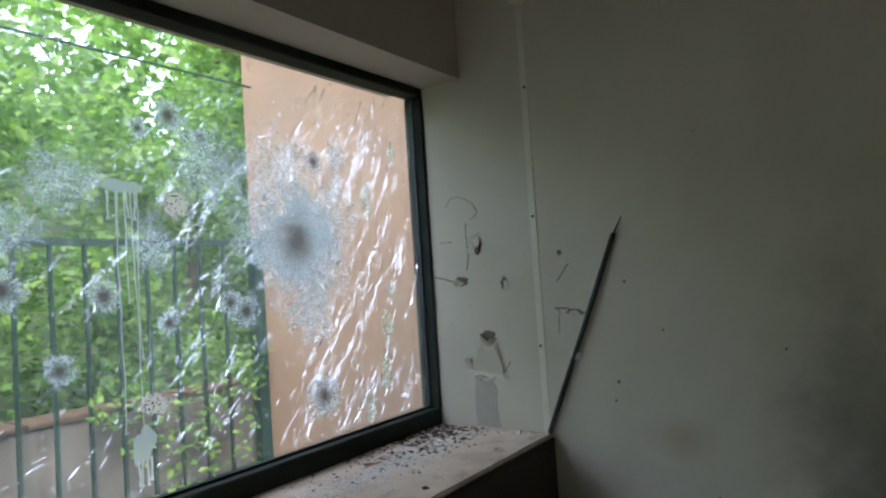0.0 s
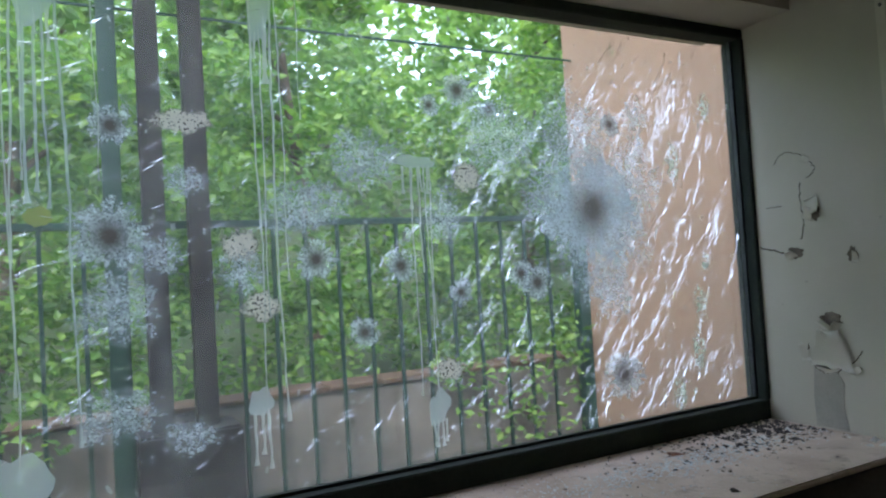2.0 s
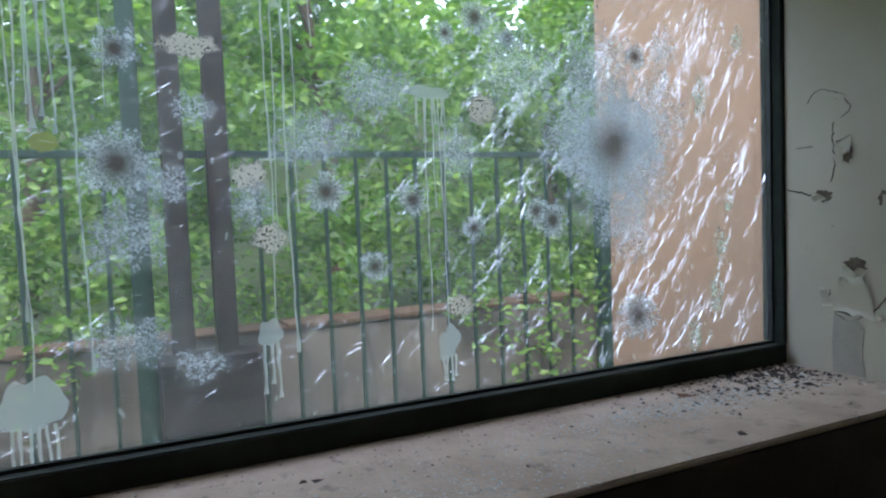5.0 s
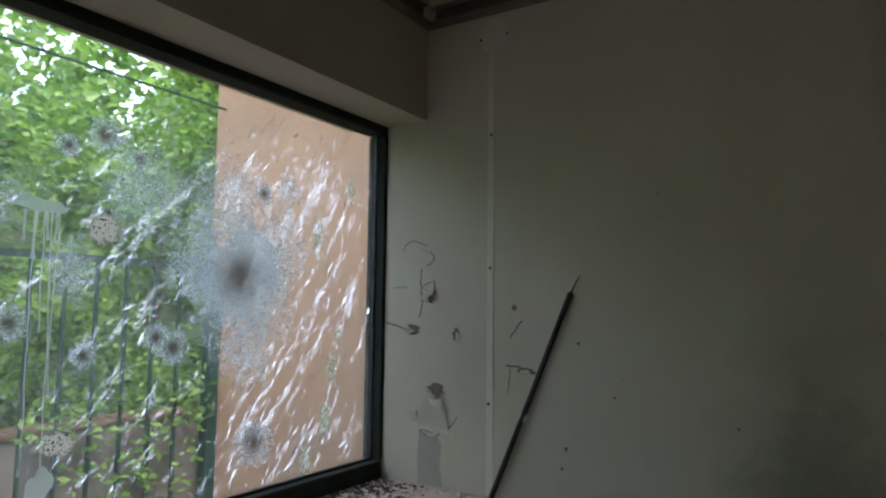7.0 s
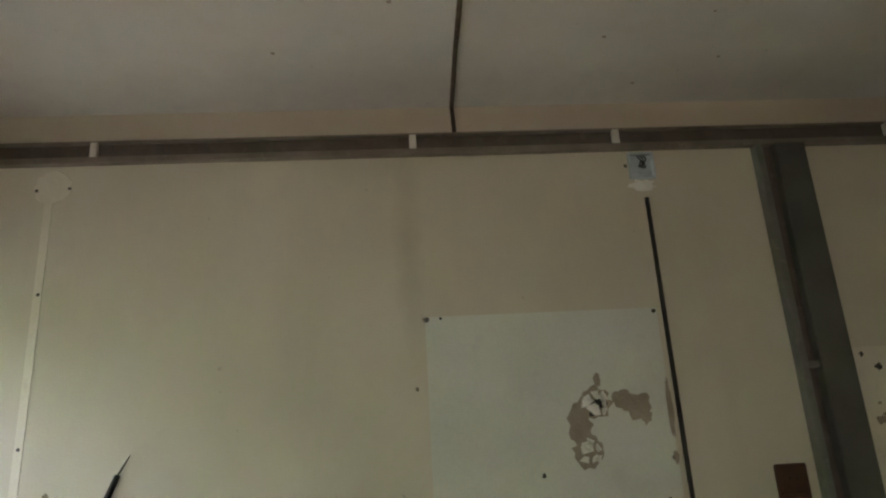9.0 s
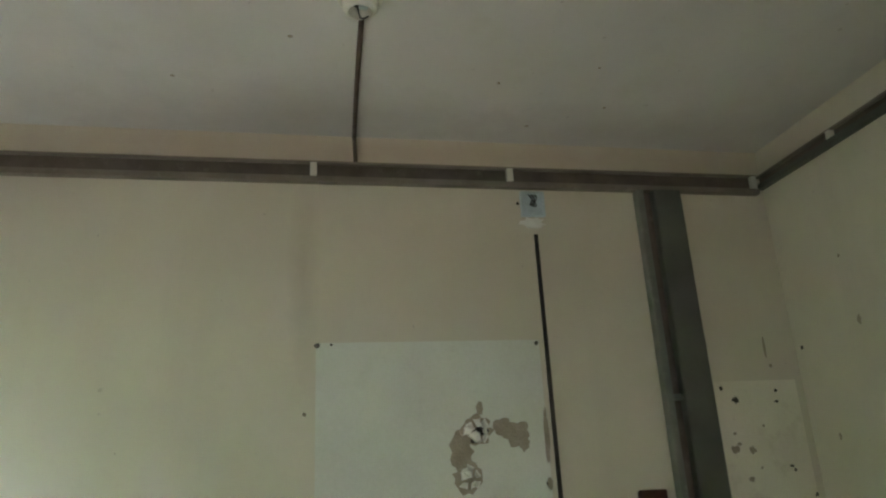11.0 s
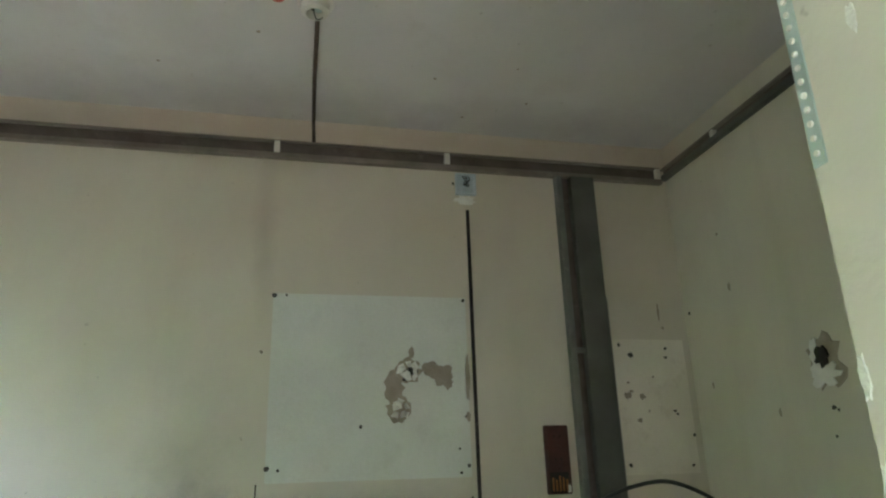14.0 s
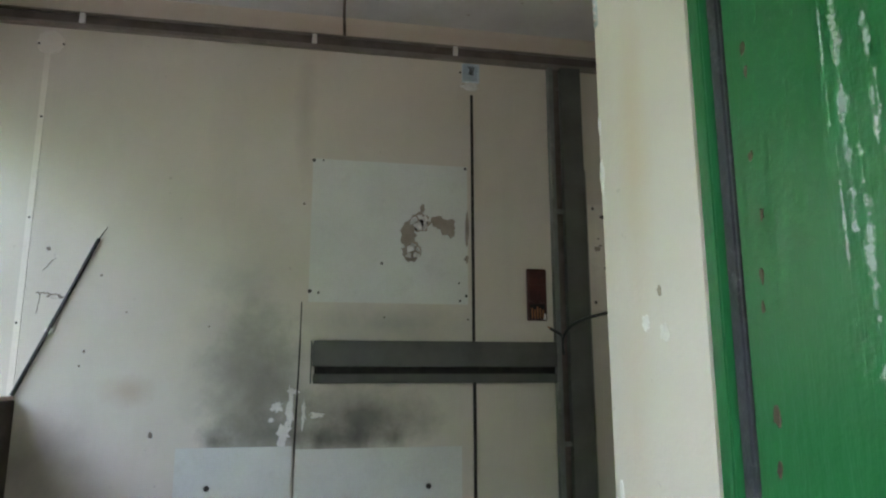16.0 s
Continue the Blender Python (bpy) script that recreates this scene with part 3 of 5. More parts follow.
hedge = leaves("hedge", M_LEAF, 26000, clumps(clump_field(3, 150, (-4.5, 4.5), (3.0, 4.6), 2.6, (0.22, 0.5)), (1.0, 0.8, 0.8)), 0.085, 5)
tagged(hedge, "dense green hedge growing up behind the fence", "hedge", kind="stuff")
undergrowth = leaves("undergrowth", M_LEAF, 16000, clumps(clump_field(4, 120, (-5.0, 4.0), (2.8, 3.8), 1.0, (0.16, 0.34)), (1.0, 0.8, 0.9)), 0.065, 9)
tagged(undergrowth, "low green shrubs crowding the foot of the fence", "shrubs", kind="stuff")
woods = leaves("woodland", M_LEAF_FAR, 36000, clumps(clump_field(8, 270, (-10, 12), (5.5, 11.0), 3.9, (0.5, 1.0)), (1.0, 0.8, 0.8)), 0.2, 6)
tagged(woods, "paler green trees on the bank behind", "woodland", kind="stuff")
ivy = leaves("ivy", M_LEAF, 650, clumps([(0.30, 2.27, 0.72, 0.2), (0.50, 2.25, 0.45, 0.22), (0.60, 2.25, 0.85, 0.2), (0.12, 2.3, 0.88, 0.15), (0.80, 2.25, 0.6, 0.25), (0.95, 2.27, 0.95, 0.2), (-1.95, 2.28, 0.85, 0.2), (-2.15, 2.28, 0.75, 0.3), (-2.4, 2.28, 1.0, 0.3)], (1.0, 0.4, 1.0)), 0.055, 7)
tagged(ivy, "green ivy trailing over the low wall", "ivy", kind="stuff")


def tree(at, height, lean, seed):
    rng = random.Random(seed)
    base = Vector(at)
    t = thing("tree", "slim tree with brown bark and a loose green crown", "tree", "", at)
    top = Vector((lean, 0.1, height))
    line = smooth_line([(0, 0, -0.2), top * 0.35 + Vector((0.06, 0, 0)), top * 0.7, top], 6)
    part("trunk", tube(line, 0.09, 9, 0.3), M_BARK, t)
    tips = []
    for k in range(8):
        s = line[int(len(line) * rng.uniform(0.4, 0.95))]
        a = rng.uniform(0, math.tau)
        e = s + Vector((math.cos(a), math.sin(a), 0.7)) * rng.uniform(0.5, 1.0)
        part("limb", tube(smooth_line([s, (s + e) / 2 + Vector((0, 0, 0.1)), e], 4), 0.03, 6, 0.3), M_BARK, t)
        tips.append((*e, rng.uniform(0.35, 0.6)))
    crown = leaves("crown", M_LEAF, 5000, clumps(tips, (1.0, 1.0, 0.8)), 0.11, seed)
    crown.parent = t
    return t


for x, y, h, lean, seed in ((-2.4, 4.8, 3.0, 0.3, 11), (0.2, 5.2, 3.2, -0.2, 12), (2.4, 4.9, 2.8, 0.2, 13)):
    tree((x, y, ground_height(x, y)), h, lean, seed)

# unseen path, added to bounce daylight up through the window
pavement = part("pavement", boxes((-7.0, 1.13, 0.31, FENCE_Y - 0.03, -0.4, -0.15)), M_FLOOR)
tagged(pavement, "unseen concrete path added to bounce light in at the window", "pavement", kind="structure")

# low wall with a green railing on it
low_wall = thing("low_wall", "grey concrete low wall under a green railing", "garden wall", "structure", (0, FENCE_Y, -0.25))
under(part("wall", boxes((-7.0, 1.13, FENCE_Y - 0.02, FENCE_Y + 0.2, -0.4, 0.82), bevel=0.01), M_STAINED), low_wall)
rng = random.Random(21)
x = -7.0
while x < 1.1:
    w = rng.uniform(0.26, 0.32)
    under(part("coping", boxes((x + 0.004, min(x + w, 1.125), FENCE_Y - 0.04, FENCE_Y + 0.22, 0.822, 0.840 + rng.uniform(0, 0.01)), bevel=0.006), M_BRICKEDGE), low_wall)
    x += w

railing = thing("railing", "dark green painted metal railing with square bars", "fence", "", (0, FENCE_Y - 0.1, 0.4))
for z in (0.30, 1.71):
    under(part("rail", boxes((-7.0, 1.125, FENCE_Y - 0.105, FENCE_Y - 0.075, z, z + 0.035), bevel=0.003), M_FENCE), railing)
bar_mesh = None
for k in range(46):
    xb = -6.9 + k * 0.172
    if xb > 1.1:
        break
    if bar_mesh is None:
        first = part("bar", boxes((-0.0095, 0.0095, -0.0095, 0.0095, -0.3, 1.74), bevel=0.002), M_FENCE)
        bar_mesh, ob = first.data, first
    else:
        ob = new("bar", bar_mesh)
    ob.location = (xb, FENCE_Y - 0.09, 0)
    under(ob, railing)
for xb, zb in ((-1.61, 4.4), (1.09, 1.76)):
    under(part("post", boxes((xb - 0.04, xb + 0.04, FENCE_Y - 0.12, FENCE_Y - 0.05, -0.3, zb), bevel=0.004), M_FENCE), railing)
for z in (2.75,):
    under(part("stretched_wire", boxes((-7.0, 1.125, FENCE_Y - 0.095, FENCE_Y - 0.085, z, z + 0.012)), M_FENCE), railing)

# twin posts on a dark plinth
gate = thing("twin_post", "pair of dark weathered posts on a stained plinth", "post", "", (-1.45, 2.1, -0.25))
for xa in (-1.455, -1.265):
    under(part("post", boxes((xa - 0.046, xa + 0.046, 2.05, 2.16, 0.8, 4.5), bevel=0.008), M_POST), gate)
under(part("plinth", boxes((-1.56, -1.13, 1.98, 2.22, -0.4, 0.8), bevel=0.012), M_POST), gate)

# neighbouring wing
wing = thing("wing_building", "peach rendered wing of the neighbouring building", "building", "", (1.2, 1.4, -0.25))
under(part("wall", boxes((1.135, 5.0, 0.45, 2.4, -0.4, 5.2)), M_ORANGE), wing)
under(part("roof", boxes((1.1, 5.1, 0.35, 2.5, 5.2, 5.35), bevel=0.01), M_BRICKEDGE), wing)

# ---------------------------------------------------------------- cable trunking
def trunk_run(name, label, axis, a0, a1, z0, z1, sign, clips, base, lip):
    """An open-fronted channel along a wall at x=0 (axis y) or at y=base (axis x): bed, two lips and the white clips across it."""
    t = thing(name, label, "cable trunking", "", (0, (a0 + a1) / 2, z0) if axis == 'y' else ((a0 + a1) / 2, base, z0))

    def put(part_name, u0, u1, d0, d1, w0, w1, mat, bev=0.0, text=""):
        if axis == 'y':
            dims = (-d1, -d0, u0, u1, w0, w1)
        elif sign > 0:
            dims = (u0, u1, base + d0, base + d1, w0, w1)
        else:
            dims = (u0, u1, base - d1, base - d0, w0, w1)
        ob = part(part_name, boxes(dims, bevel=bev), mat)
        tagged(ob, text)
        return under(ob, t)
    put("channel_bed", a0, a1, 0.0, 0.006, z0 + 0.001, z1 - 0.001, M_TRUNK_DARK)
    put("upper_lip", a0, a1, 0.0, 0.022, z1 - 0.007, z1, M_TRUNK_TOP, 0.0015)
    put("lower_lip", a0, a1, 0.0, 0.026, z0, z0 + 0.018, lip, 0.0015)
    for c in clips:
        put("clip", c - 0.010, c + 0.010, 0.006, 0.024, z0 + 0.016, z1 - 0.004, M_CLIP, 0.002, "white plastic retaining clip")
    return t


TZ0, TZ1 = 2.372, 2.441
trunk_run("cable_trunking", "open brown-grey cable channel under the ceiling", 'y', SOUTH_Y + 0.03, -0.03, TZ0, TZ1, 0, (-0.348, -1.256, -1.865, -2.722), 0, M_TRUNK_TOP)
trunk_run("cable_trunking", "open brown-grey cable channel along the bulkhead", 'x', -2.08, -0.002, TZ0, TZ1, -1, (-0.03, -0.95, -1.7), 0.0, M_TRUNK_TOP)
trunk_run("cable_trunking", "open grey cable channel along the end wall", 'x', -1.82, -0.002, TZ0 + 0.020, TZ1, 1, (-0.35, -1.1), SOUTH_Y, M_TRUNK)

VY0, VY1 = -2.432, -2.282
HZ0, HZ1 = 0.985, 1.15
riser = thing("vertical_trunking", "grey-green painted vertical wall trunking", "cable trunking", "", (0, -2.36, 0))
under(part("cover", boxes((-0.040, 0.0, VY0, -2.338, 0.0, 2.371), bevel=0.003), M_TRUNK), riser)
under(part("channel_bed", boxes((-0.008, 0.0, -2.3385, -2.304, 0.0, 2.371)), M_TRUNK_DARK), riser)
under(part("side_lip", boxes((-0.034, 0.0, -2.3045, VY1, 0.0, 2.371), bevel=0.002), M_LIP), riser)
for w, za, zb in ((0.016, 0.0, 1.905), (0.009, 1.93, 2.371)):
    under(part("edge_strip", boxes((-0.016, 0.0, VY0 - w, VY0 + 0.0005, za, zb), bevel=0.002), M_LIP), riser)
for z in (1.711, 0.74, 0.30):
    under(part("clip", boxes((-0.032, -0.008, -2.337, -2.305, z - 0.009, z + 0.009), bevel=0.002), M_LIP, label="small grey clip"), riser)

dado = thing("horizontal_trunking", "grey-green dado trunking with its cover prised loose", "cable trunking", "", (0, -1.75, HZ0))
under(part("cover", boxes((-0.040, 0.0, VY1 + 0.0005, -1.29, HZ0 + 0.064, HZ1 - 0.012), bevel=0.003), M_TRUNK), dado)
under(part("upper_lip", boxes((-0.030, 0.0, VY1 + 0.0005, -1.295, HZ1 - 0.0125, HZ1), bevel=0.002), M_TRUNK), dado)
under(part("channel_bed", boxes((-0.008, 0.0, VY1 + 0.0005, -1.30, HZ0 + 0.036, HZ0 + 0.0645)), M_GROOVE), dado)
under(part("lower_lip", boxes((-0.034, 0.0, VY1 + 0.0005, -1.295, HZ0, HZ0 + 0.0365), bevel=0.002), M_TRUNK), dado)
under(part("channel_end", boxes((-0.041, 0.0, -1.2895, -1.284, HZ0, HZ1), bevel=0.0015), M_TRUNK), dado)


# ---------------------------------------------------------------- marks on the glass
FRONT = GLASS_Y - 0.0045


def glass_mark(x, z, r, material, name, flat=1.0, seed=0):
    """A mark on the room side of the pane: a thin ragged lens of crushed or soiled glass."""
    rg = random.Random(seed)
    sides, verts, faces = 28, [(0, 0, 0.0)], []
    for k in range(sides):
        a = k * math.tau / sides
        q = rg.uniform(0.9, 1.15)
        verts.append((math.cos(a) * q, -math.sin(a) * q, 0.0))
    faces = [(0, 1 + k, 1 + (k + 1) % sides) for k in range(sides)]
    ob = new(name, mesh_of(name, [(v[0], v[2], v[1]) for v in verts], faces, material))
    ob.scale = (r, 1, r * flat)
    ob.location = (x, FRONT - rg.uniform(0.0, 0.002), z)
    ob.parent = pane
    ob.visible_shadow = False
    return ob


HOLES = ((-0.498, 1.128, 0.075), (-1.683, 1.519, 0.078), (-1.302, 1.460, 0.052), (-1.112, 1.438, 0.046), (-0.752, 1.380, 0.052),
         (-0.797, 1.404, 0.040), (-1.674, 1.722, 0.050), (-1.204, 1.301, 0.040), (-0.965, 1.371, 0.036), (-0.945, 1.84, 0.05),
         (-0.86, 1.80, 0.03), (-1.02, 1.80, 0.03), (-0.49, 1.78, 0.04))
for k, (x, z, r) in enumerate(HOLES):
    tagged(glass_mark(x, z, r, M_IMPACT, "impact_mark", 1.0, k), "bullet mark of crushed glass with a dark core")
for k, (x, z, r) in enumerate(((-0.567, 1.56, 0.17), (-0.545, 1.50, 0.20))):
    tagged(glass_mark(x, z, r, M_BIGMARK if k == 0 else M_MIST, "impact_mark", 1.1, 40 + k), "large crazed bullet mark with a dark core")
MISTS = ((-1.318, 1.568, 0.11, 0.7), (-1.181, 1.675, 0.10, 0.8), (-1.673, 1.385, 0.09, 0.9), (-1.68, 1.195, 0.10, 0.6), (-1.55, 1.621, 0.05, 0.8),
         (-0.833, 1.737, 0.13, 0.9), (-1.001, 1.542, 0.07, 1.2), (-0.62, 1.74, 0.16, 0.9), (-0.43, 1.62, 0.13, 1.3), (-0.52, 1.36, 0.10, 1.2),
         (-1.60, 1.48, 0.06, 0.8), (-0.70, 1.60, 0.12, 1.0), (-1.56, 1.14, 0.06, 0.8), (-1.45, 1.44, 0.05, 1.2), (-0.40, 1.80, 0.06, 1.2))
for k, (x, z, r, f) in enumerate(MISTS):
    tagged(glass_mark(x, z, r, M_MIST, "crazed_patch", f, 60 + k), "bluish patch of finely crazed glass")
for k, (x, z, r, f) in enumerate(((-1.553, 1.737, 0.07, 0.45), (-1.455, 1.495, 0.052, 0.75), (-1.418, 1.371, 0.048, 0.8), (-0.934, 1.637, 0.05, 0.9), (-1.01, 1.20, 0.05, 0.6))):
    tagged(glass_mark(x, z, r, M_SPATTER, "dried_spatter", f, 90 + k), "beige dried spatter with dark specks")


def paint_run(x, z_top, z_bot, width, seed, material=None):
    """A run of paint down the glass: a wavering ribbon that swells at its end."""
    rg = random.Random(seed)
    n = max(6, int((z_top - z_bot) / 0.02))
    verts, faces, off = [], [], 0.0
    for i in range(n + 1):
        t = i / n
        off += rg.uniform(-0.0016, 0.0016)
        w = width * (0.75 + 0.35 * rg.random()) * (1.6 if t > 0.97 else 1.0 - 0.35 * t)
        z = z_top + (z_bot - z_top) * t
        verts += [(x + off - w / 2, FRONT - 0.0005, z), (x + off, FRONT - 0.0022, z), (x + off + w / 2, FRONT - 0.0005, z)]
    for i in range(n):
        a = i * 3
        faces += [(a, a + 1, a + 4, a + 3), (a + 1, a + 2, a + 5, a + 4)]
    ob = new("paint_run", mesh_of("paint_run", verts, faces, material or M_PAINT, True))
    ob.visible_shadow = False
    return under_pane(ob)


def under_pane(ob):
    ob.parent = pane
    return ob


def paint_blob(x, z, w, h, seed, runs=4, tail=0.06):
    rg = random.Random(seed)
    verts = [(x, FRONT - 0.003, z)]
    for k in range(24):
        a = k * math.tau / 24
        q = 0.9 + 0.16 * math.sin(2 * a + seed) + 0.10 * math.sin(5 * a + 2 * seed) + rg.uniform(-0.05, 0.05)
        verts.append((x + math.cos(a) * w / 2 * q, FRONT - 0.001, z + math.sin(a) * h / 2 * q))
    ob = new("paint_splash", mesh_of("paint_splash", verts, [(0, 1 + k, 1 + (k + 1) % 24) for k in range(24)], M_PAINT_THICK, True))
    ob.visible_shadow = False
    under_pane(ob)
    for k in range(runs):
        xr = x + (k + 0.5) / runs * w * 0.8 - w * 0.4
        paint_run(xr, z - h * 0.3, z - h * 0.5 - tail * rg.uniform(0.3, 1.0), 0.007, seed * 7 + k)


for k, (dx, zb, w) in enumerate(((-0.048, 1.25, 0.004), (-0.032, 1.10, 0.005), (-0.014, 1.58, 0.008), (0.000, 1.60, 0.007), (0.013, 1.57, 0.006), (0.036, 1.15, 0.006), (-0.022, 1.62, 0.004))):
    paint_run(-1.790 + dx, WZ1 - 0.002, zb, w, 100 + k, M_PAINT_THICK if w > 0.0055 else M_PAINT)
paint_blob(-1.79, 1.97, 0.085, 0.15, 131, 3, 0.05)
for k, (xr, zb, w) in enumerate(((-1.412, 1.13, 0.005), (-1.398, 1.35, 0.004), (-1.372, 1.14, 0.006), (-1.362, 1.42, 0.004), (-1.388, 1.82, 0.012), (-1.32, 1.75, 0.003), (-1.70, 1.62, 0.003))):
    paint_run(xr, WZ1 - 0.002, zb, w, 140 + k)
paint_blob(-1.395, 1.97, 0.05, 0.15, 151, 2, 0.05)
paint_blob(-1.428, 1.185, 0.045, 0.07, 152, 3, 0.11)
paint_blob(-1.065, 1.669, 0.10, 0.035, 153, 4, 0.10)
for k, (xr, zb) in enumerate(((-1.075, 1.15), (-1.058, 1.42), (-1.042, 1.13), (-1.03, 1.30))):
    paint_run(xr, 1.66, zb, 0.0045, 160 + k)
paint_blob(-1.038, 1.12, 0.055, 0.09, 170, 4, 0.06)
paint_blob(-1.838, 1.105, 0.10, 0.12, 171, 6, 0.09)
yellow = glass_mark(-1.793, 1.556, 0.022, M_YELLOW, "yellow_smear", 0.8, 180)
tagged(yellow, "yellow-green smear on the glass")
for k, (xr, zr, r, f) in enumerate(((-0.27, 1.68, 0.035, 2.2), (-0.20, 1.29, 0.03, 2.4), (-0.22, 1.16, 0.03, 3.0), (-0.17, 1.40, 0.022, 1.8), (-0.13, 1.85, 0.03, 1.6), (-0.30, 1.05, 0.03, 2.0))):
    tagged(glass_mark(xr, zr, r, M_STAIN, "soiled_patch", f, 190 + k), "pale green soiled patch on the glass")


def slivers(count, seed):
    """Bright splinters along the fracture lines, lying mostly aslant, denser towards the large mark."""
    rg = random.Random(seed)
    verts, faces, frosted = [], [], []
    lines = []
    for _ in range(190):
        lines.append((WX0 + 0.02 + (WX1 - WX0 - 0.05) * rg.random() ** 0.8, rg.uniform(WZ0 + 0.02, WZ1 - 0.03)))

    for _ in range(40):
        lines.append((min(-0.06, rg.gauss(-0.36, 0.13)), min(WZ1 - 0.04, rg.gauss(1.84, 0.10))))

    def add(x, z, L, w, b):
        """One facet, tipped so that its outer side looks up at the sky."""
        ux, uz = math.cos(b), math.sin(b)
        px, pz = (-uz, ux) if ux > 0 else (uz, -ux)
        y, i, k = FRONT - 0.006, len(verts), rg.uniform(0.3, 0.6)
        w *= 0.65
        tip = rg.uniform(1.2, 2.6) * w
        mx_, mz_ = x - ux * L * (0.5 - k), z - uz * L * (0.5 - k)
        verts.extend([(x - ux * L / 2, y, z - uz * L / 2), (mx_ + px * w, y - tip, mz_ + pz * w),
                      (x + ux * L / 2, y, z + uz * L / 2), (mx_ - px * w, y + tip, mz_ - pz * w)])
        faces.append((i, i + 3, i + 2, i + 1) if ux > 0 else (i, i + 1, i + 2, i + 3))
        if abs(uz) > 0.5 or rg.random() < 0.35:
            share = (x - WX0) / (WX1 - WX0)
            w /= 0.75
            psi = radians(9 + 18 * (1 - share) + rg.gauss(0, 5))
            e = Vector((ux, 0, uz)) if ux > 0 else Vector((-ux, 0, -uz))
            n = Vector((-e.z, 0, e.x)) * math.cos(psi) + Vector((0, -1, 0)) * math.sin(psi)
            q = n.cross(e)
            c = Vector((x, FRONT - 0.004 - abs(q.y) * w, z))
            m = c + e * L * (k - 0.5)
            verts[i:] = [tuple(c - e * L / 2), tuple(m + q * w), tuple(c + e * L / 2), tuple(m - q * w)]
            frosted.append(len(faces) - 1)

    made = 0
    while made < count:
        cx, cz = rg.choice(lines)
        t = (cx - WX0) / (WX1 - WX0)
        ang = radians(19 + 45 * t + rg.gauss(0, 8))
        run = rg.uniform(0.03, 0.16)
        for _ in range(rg.randint(1, 5)):
            s = rg.uniform(-run, run)
            x = cx + math.cos(ang) * s + rg.gauss(0, 0.004)
            z = cz + math.sin(ang) * s + rg.gauss(0, 0.004)
            if not (WX0 + 0.02 < x < WX1 - 0.02 and WZ0 + 0.02 < z < WZ1 - 0.02):
                continue
            near = math.hypot(x + 0.5, z - 1.5)
            L = min((0.005 + rg.expovariate(1 / 0.011)) * (1.8 if near < 0.5 else 0.95), 0.07)
            add(x, z, L, (rg.uniform(0.0003, 0.00065) + (rg.random() < 0.04) * 0.0012) * (1.5 if L > 0.022 else 1.0), ang + rg.gauss(0, 0.2))
            made += 1
    for x0, z0, r, f in [(x, z, r, 1.0) for x, z, r in HOLES] + list(MISTS) + [(-0.55, 1.54, 0.22, 1.15)]:
        for _ in range(int(17000 * r * r * f) + 12):
            q, b = abs(rg.gauss(0, 0.62)) + 0.12, rg.uniform(0, math.tau)
            x, z = x0 + math.cos(b) * q * r, z0 + math.sin(b) * q * r * f
            if WX0 + 0.02 < x < WX1 - 0.02 and WZ0 + 0.02 < z < WZ1 - 0.02:
                add(x, z, rg.uniform(0.0012, 0.0045), rg.uniform(0.0005, 0.0013), b + rg.gauss(0, 0.5))
    ob = new("glass_splinters", mesh_of("glass_splinters", verts, faces, M_SLIVER))
    ob.data.materials.append(M_FROST)
    for k in frosted:
        ob.data.polygons[k].material_index = 1
    ob.visible_shadow = False
    return ob


splinters = slivers(4800, 77)
tagged(splinters, "bright slanting glass splinters along the fractures", "glass splinters", kind="stuff")

# ---------------------------------------------------------------- litter on the sill
def crumbs(name, count, seed, material, sizes, spread):
    rg = random.Random(seed)
    verts, faces = [], []
    for _ in range(count):
        x, y = spread(rg)
        s = rg.uniform(*sizes)
        a, h = rg.uniform(0, math.tau), s * rg.uniform(0.15, 0.7)
        i, k = len(verts), rg.randint(3, 5)
        e = rg.uniform(0.35, 1.0)
        for j in range(k):
            b = a + j * math.tau / k + rg.uniform(-0.3, 0.3)
            px, py = math.cos(b) * s, math.sin(b) * s * e
            verts.append((x + px * math.cos(a) - py * math.sin(a), y + px * math.sin(a) + py * math.cos(a), SILL_Z + 0.0003))
        verts.append((x, y, SILL_Z + h))
        faces += [(i + j, i + (j + 1) % k, i + k) for j in range(k)]
    return new(name, mesh_of(name, verts, faces, material))


def by_corner(rg):
    return -0.02 - abs(rg.gauss(0, 0.20)), min(0.148, 0.15 - abs(rg.gauss(0, 0.09)))


def all_over(rg):
    return rg.uniform(-1.95, -0.03), max(-0.25, min(0.148, 0.15 - abs(rg.gauss(0, 0.16))))


def drifts(rg):
    """Two drifts of broken glass, one along the middle and one by the front edge."""
    if rg.random() < 0.6:
        return min(-0.03, rg.gauss(-0.5, 0.22)), rg.gauss(0.0, 0.035)
    return max(-2.0, rg.gauss(-1.25, 0.3)), max(-0.252, rg.gauss(-0.15, 0.055))


tagged(crumbs("glass_drift", 2600, 4, M_CRUMB, (0.0012, 0.0048), drifts), "drifts of crushed pale glass on the dusty sill", "glass crumbs", kind="stuff")
tagged(crumbs("dark_slivers", 160, 6, M_DEBRIS, (0.003, 0.009), lambda rg: (min(-0.03, -0.05 - abs(rg.gauss(0, 0.3))), rg.gauss(0.03, 0.05))), "dark rotten slivers among the broken glass", "slivers", kind="stuff")
tagged(crumbs("dark_grit", 520, 1, M_DEBRIS, (0.002, 0.010), by_corner), "dark grit and rotten chips in the sill's corner", "grit", kind="stuff")
tagged(crumbs("grit", 330, 2, M_DEBRIS, (0.0012, 0.0045), all_over), "dark grit scattered on the window sill", "grit", kind="stuff")
tagged(crumbs("glass_crumbs", 1500, 3, M_CRUMB, (0.0008, 0.0026), all_over), "tiny pale glass crumbs scattered on the sill", "glass crumbs", kind="stuff")
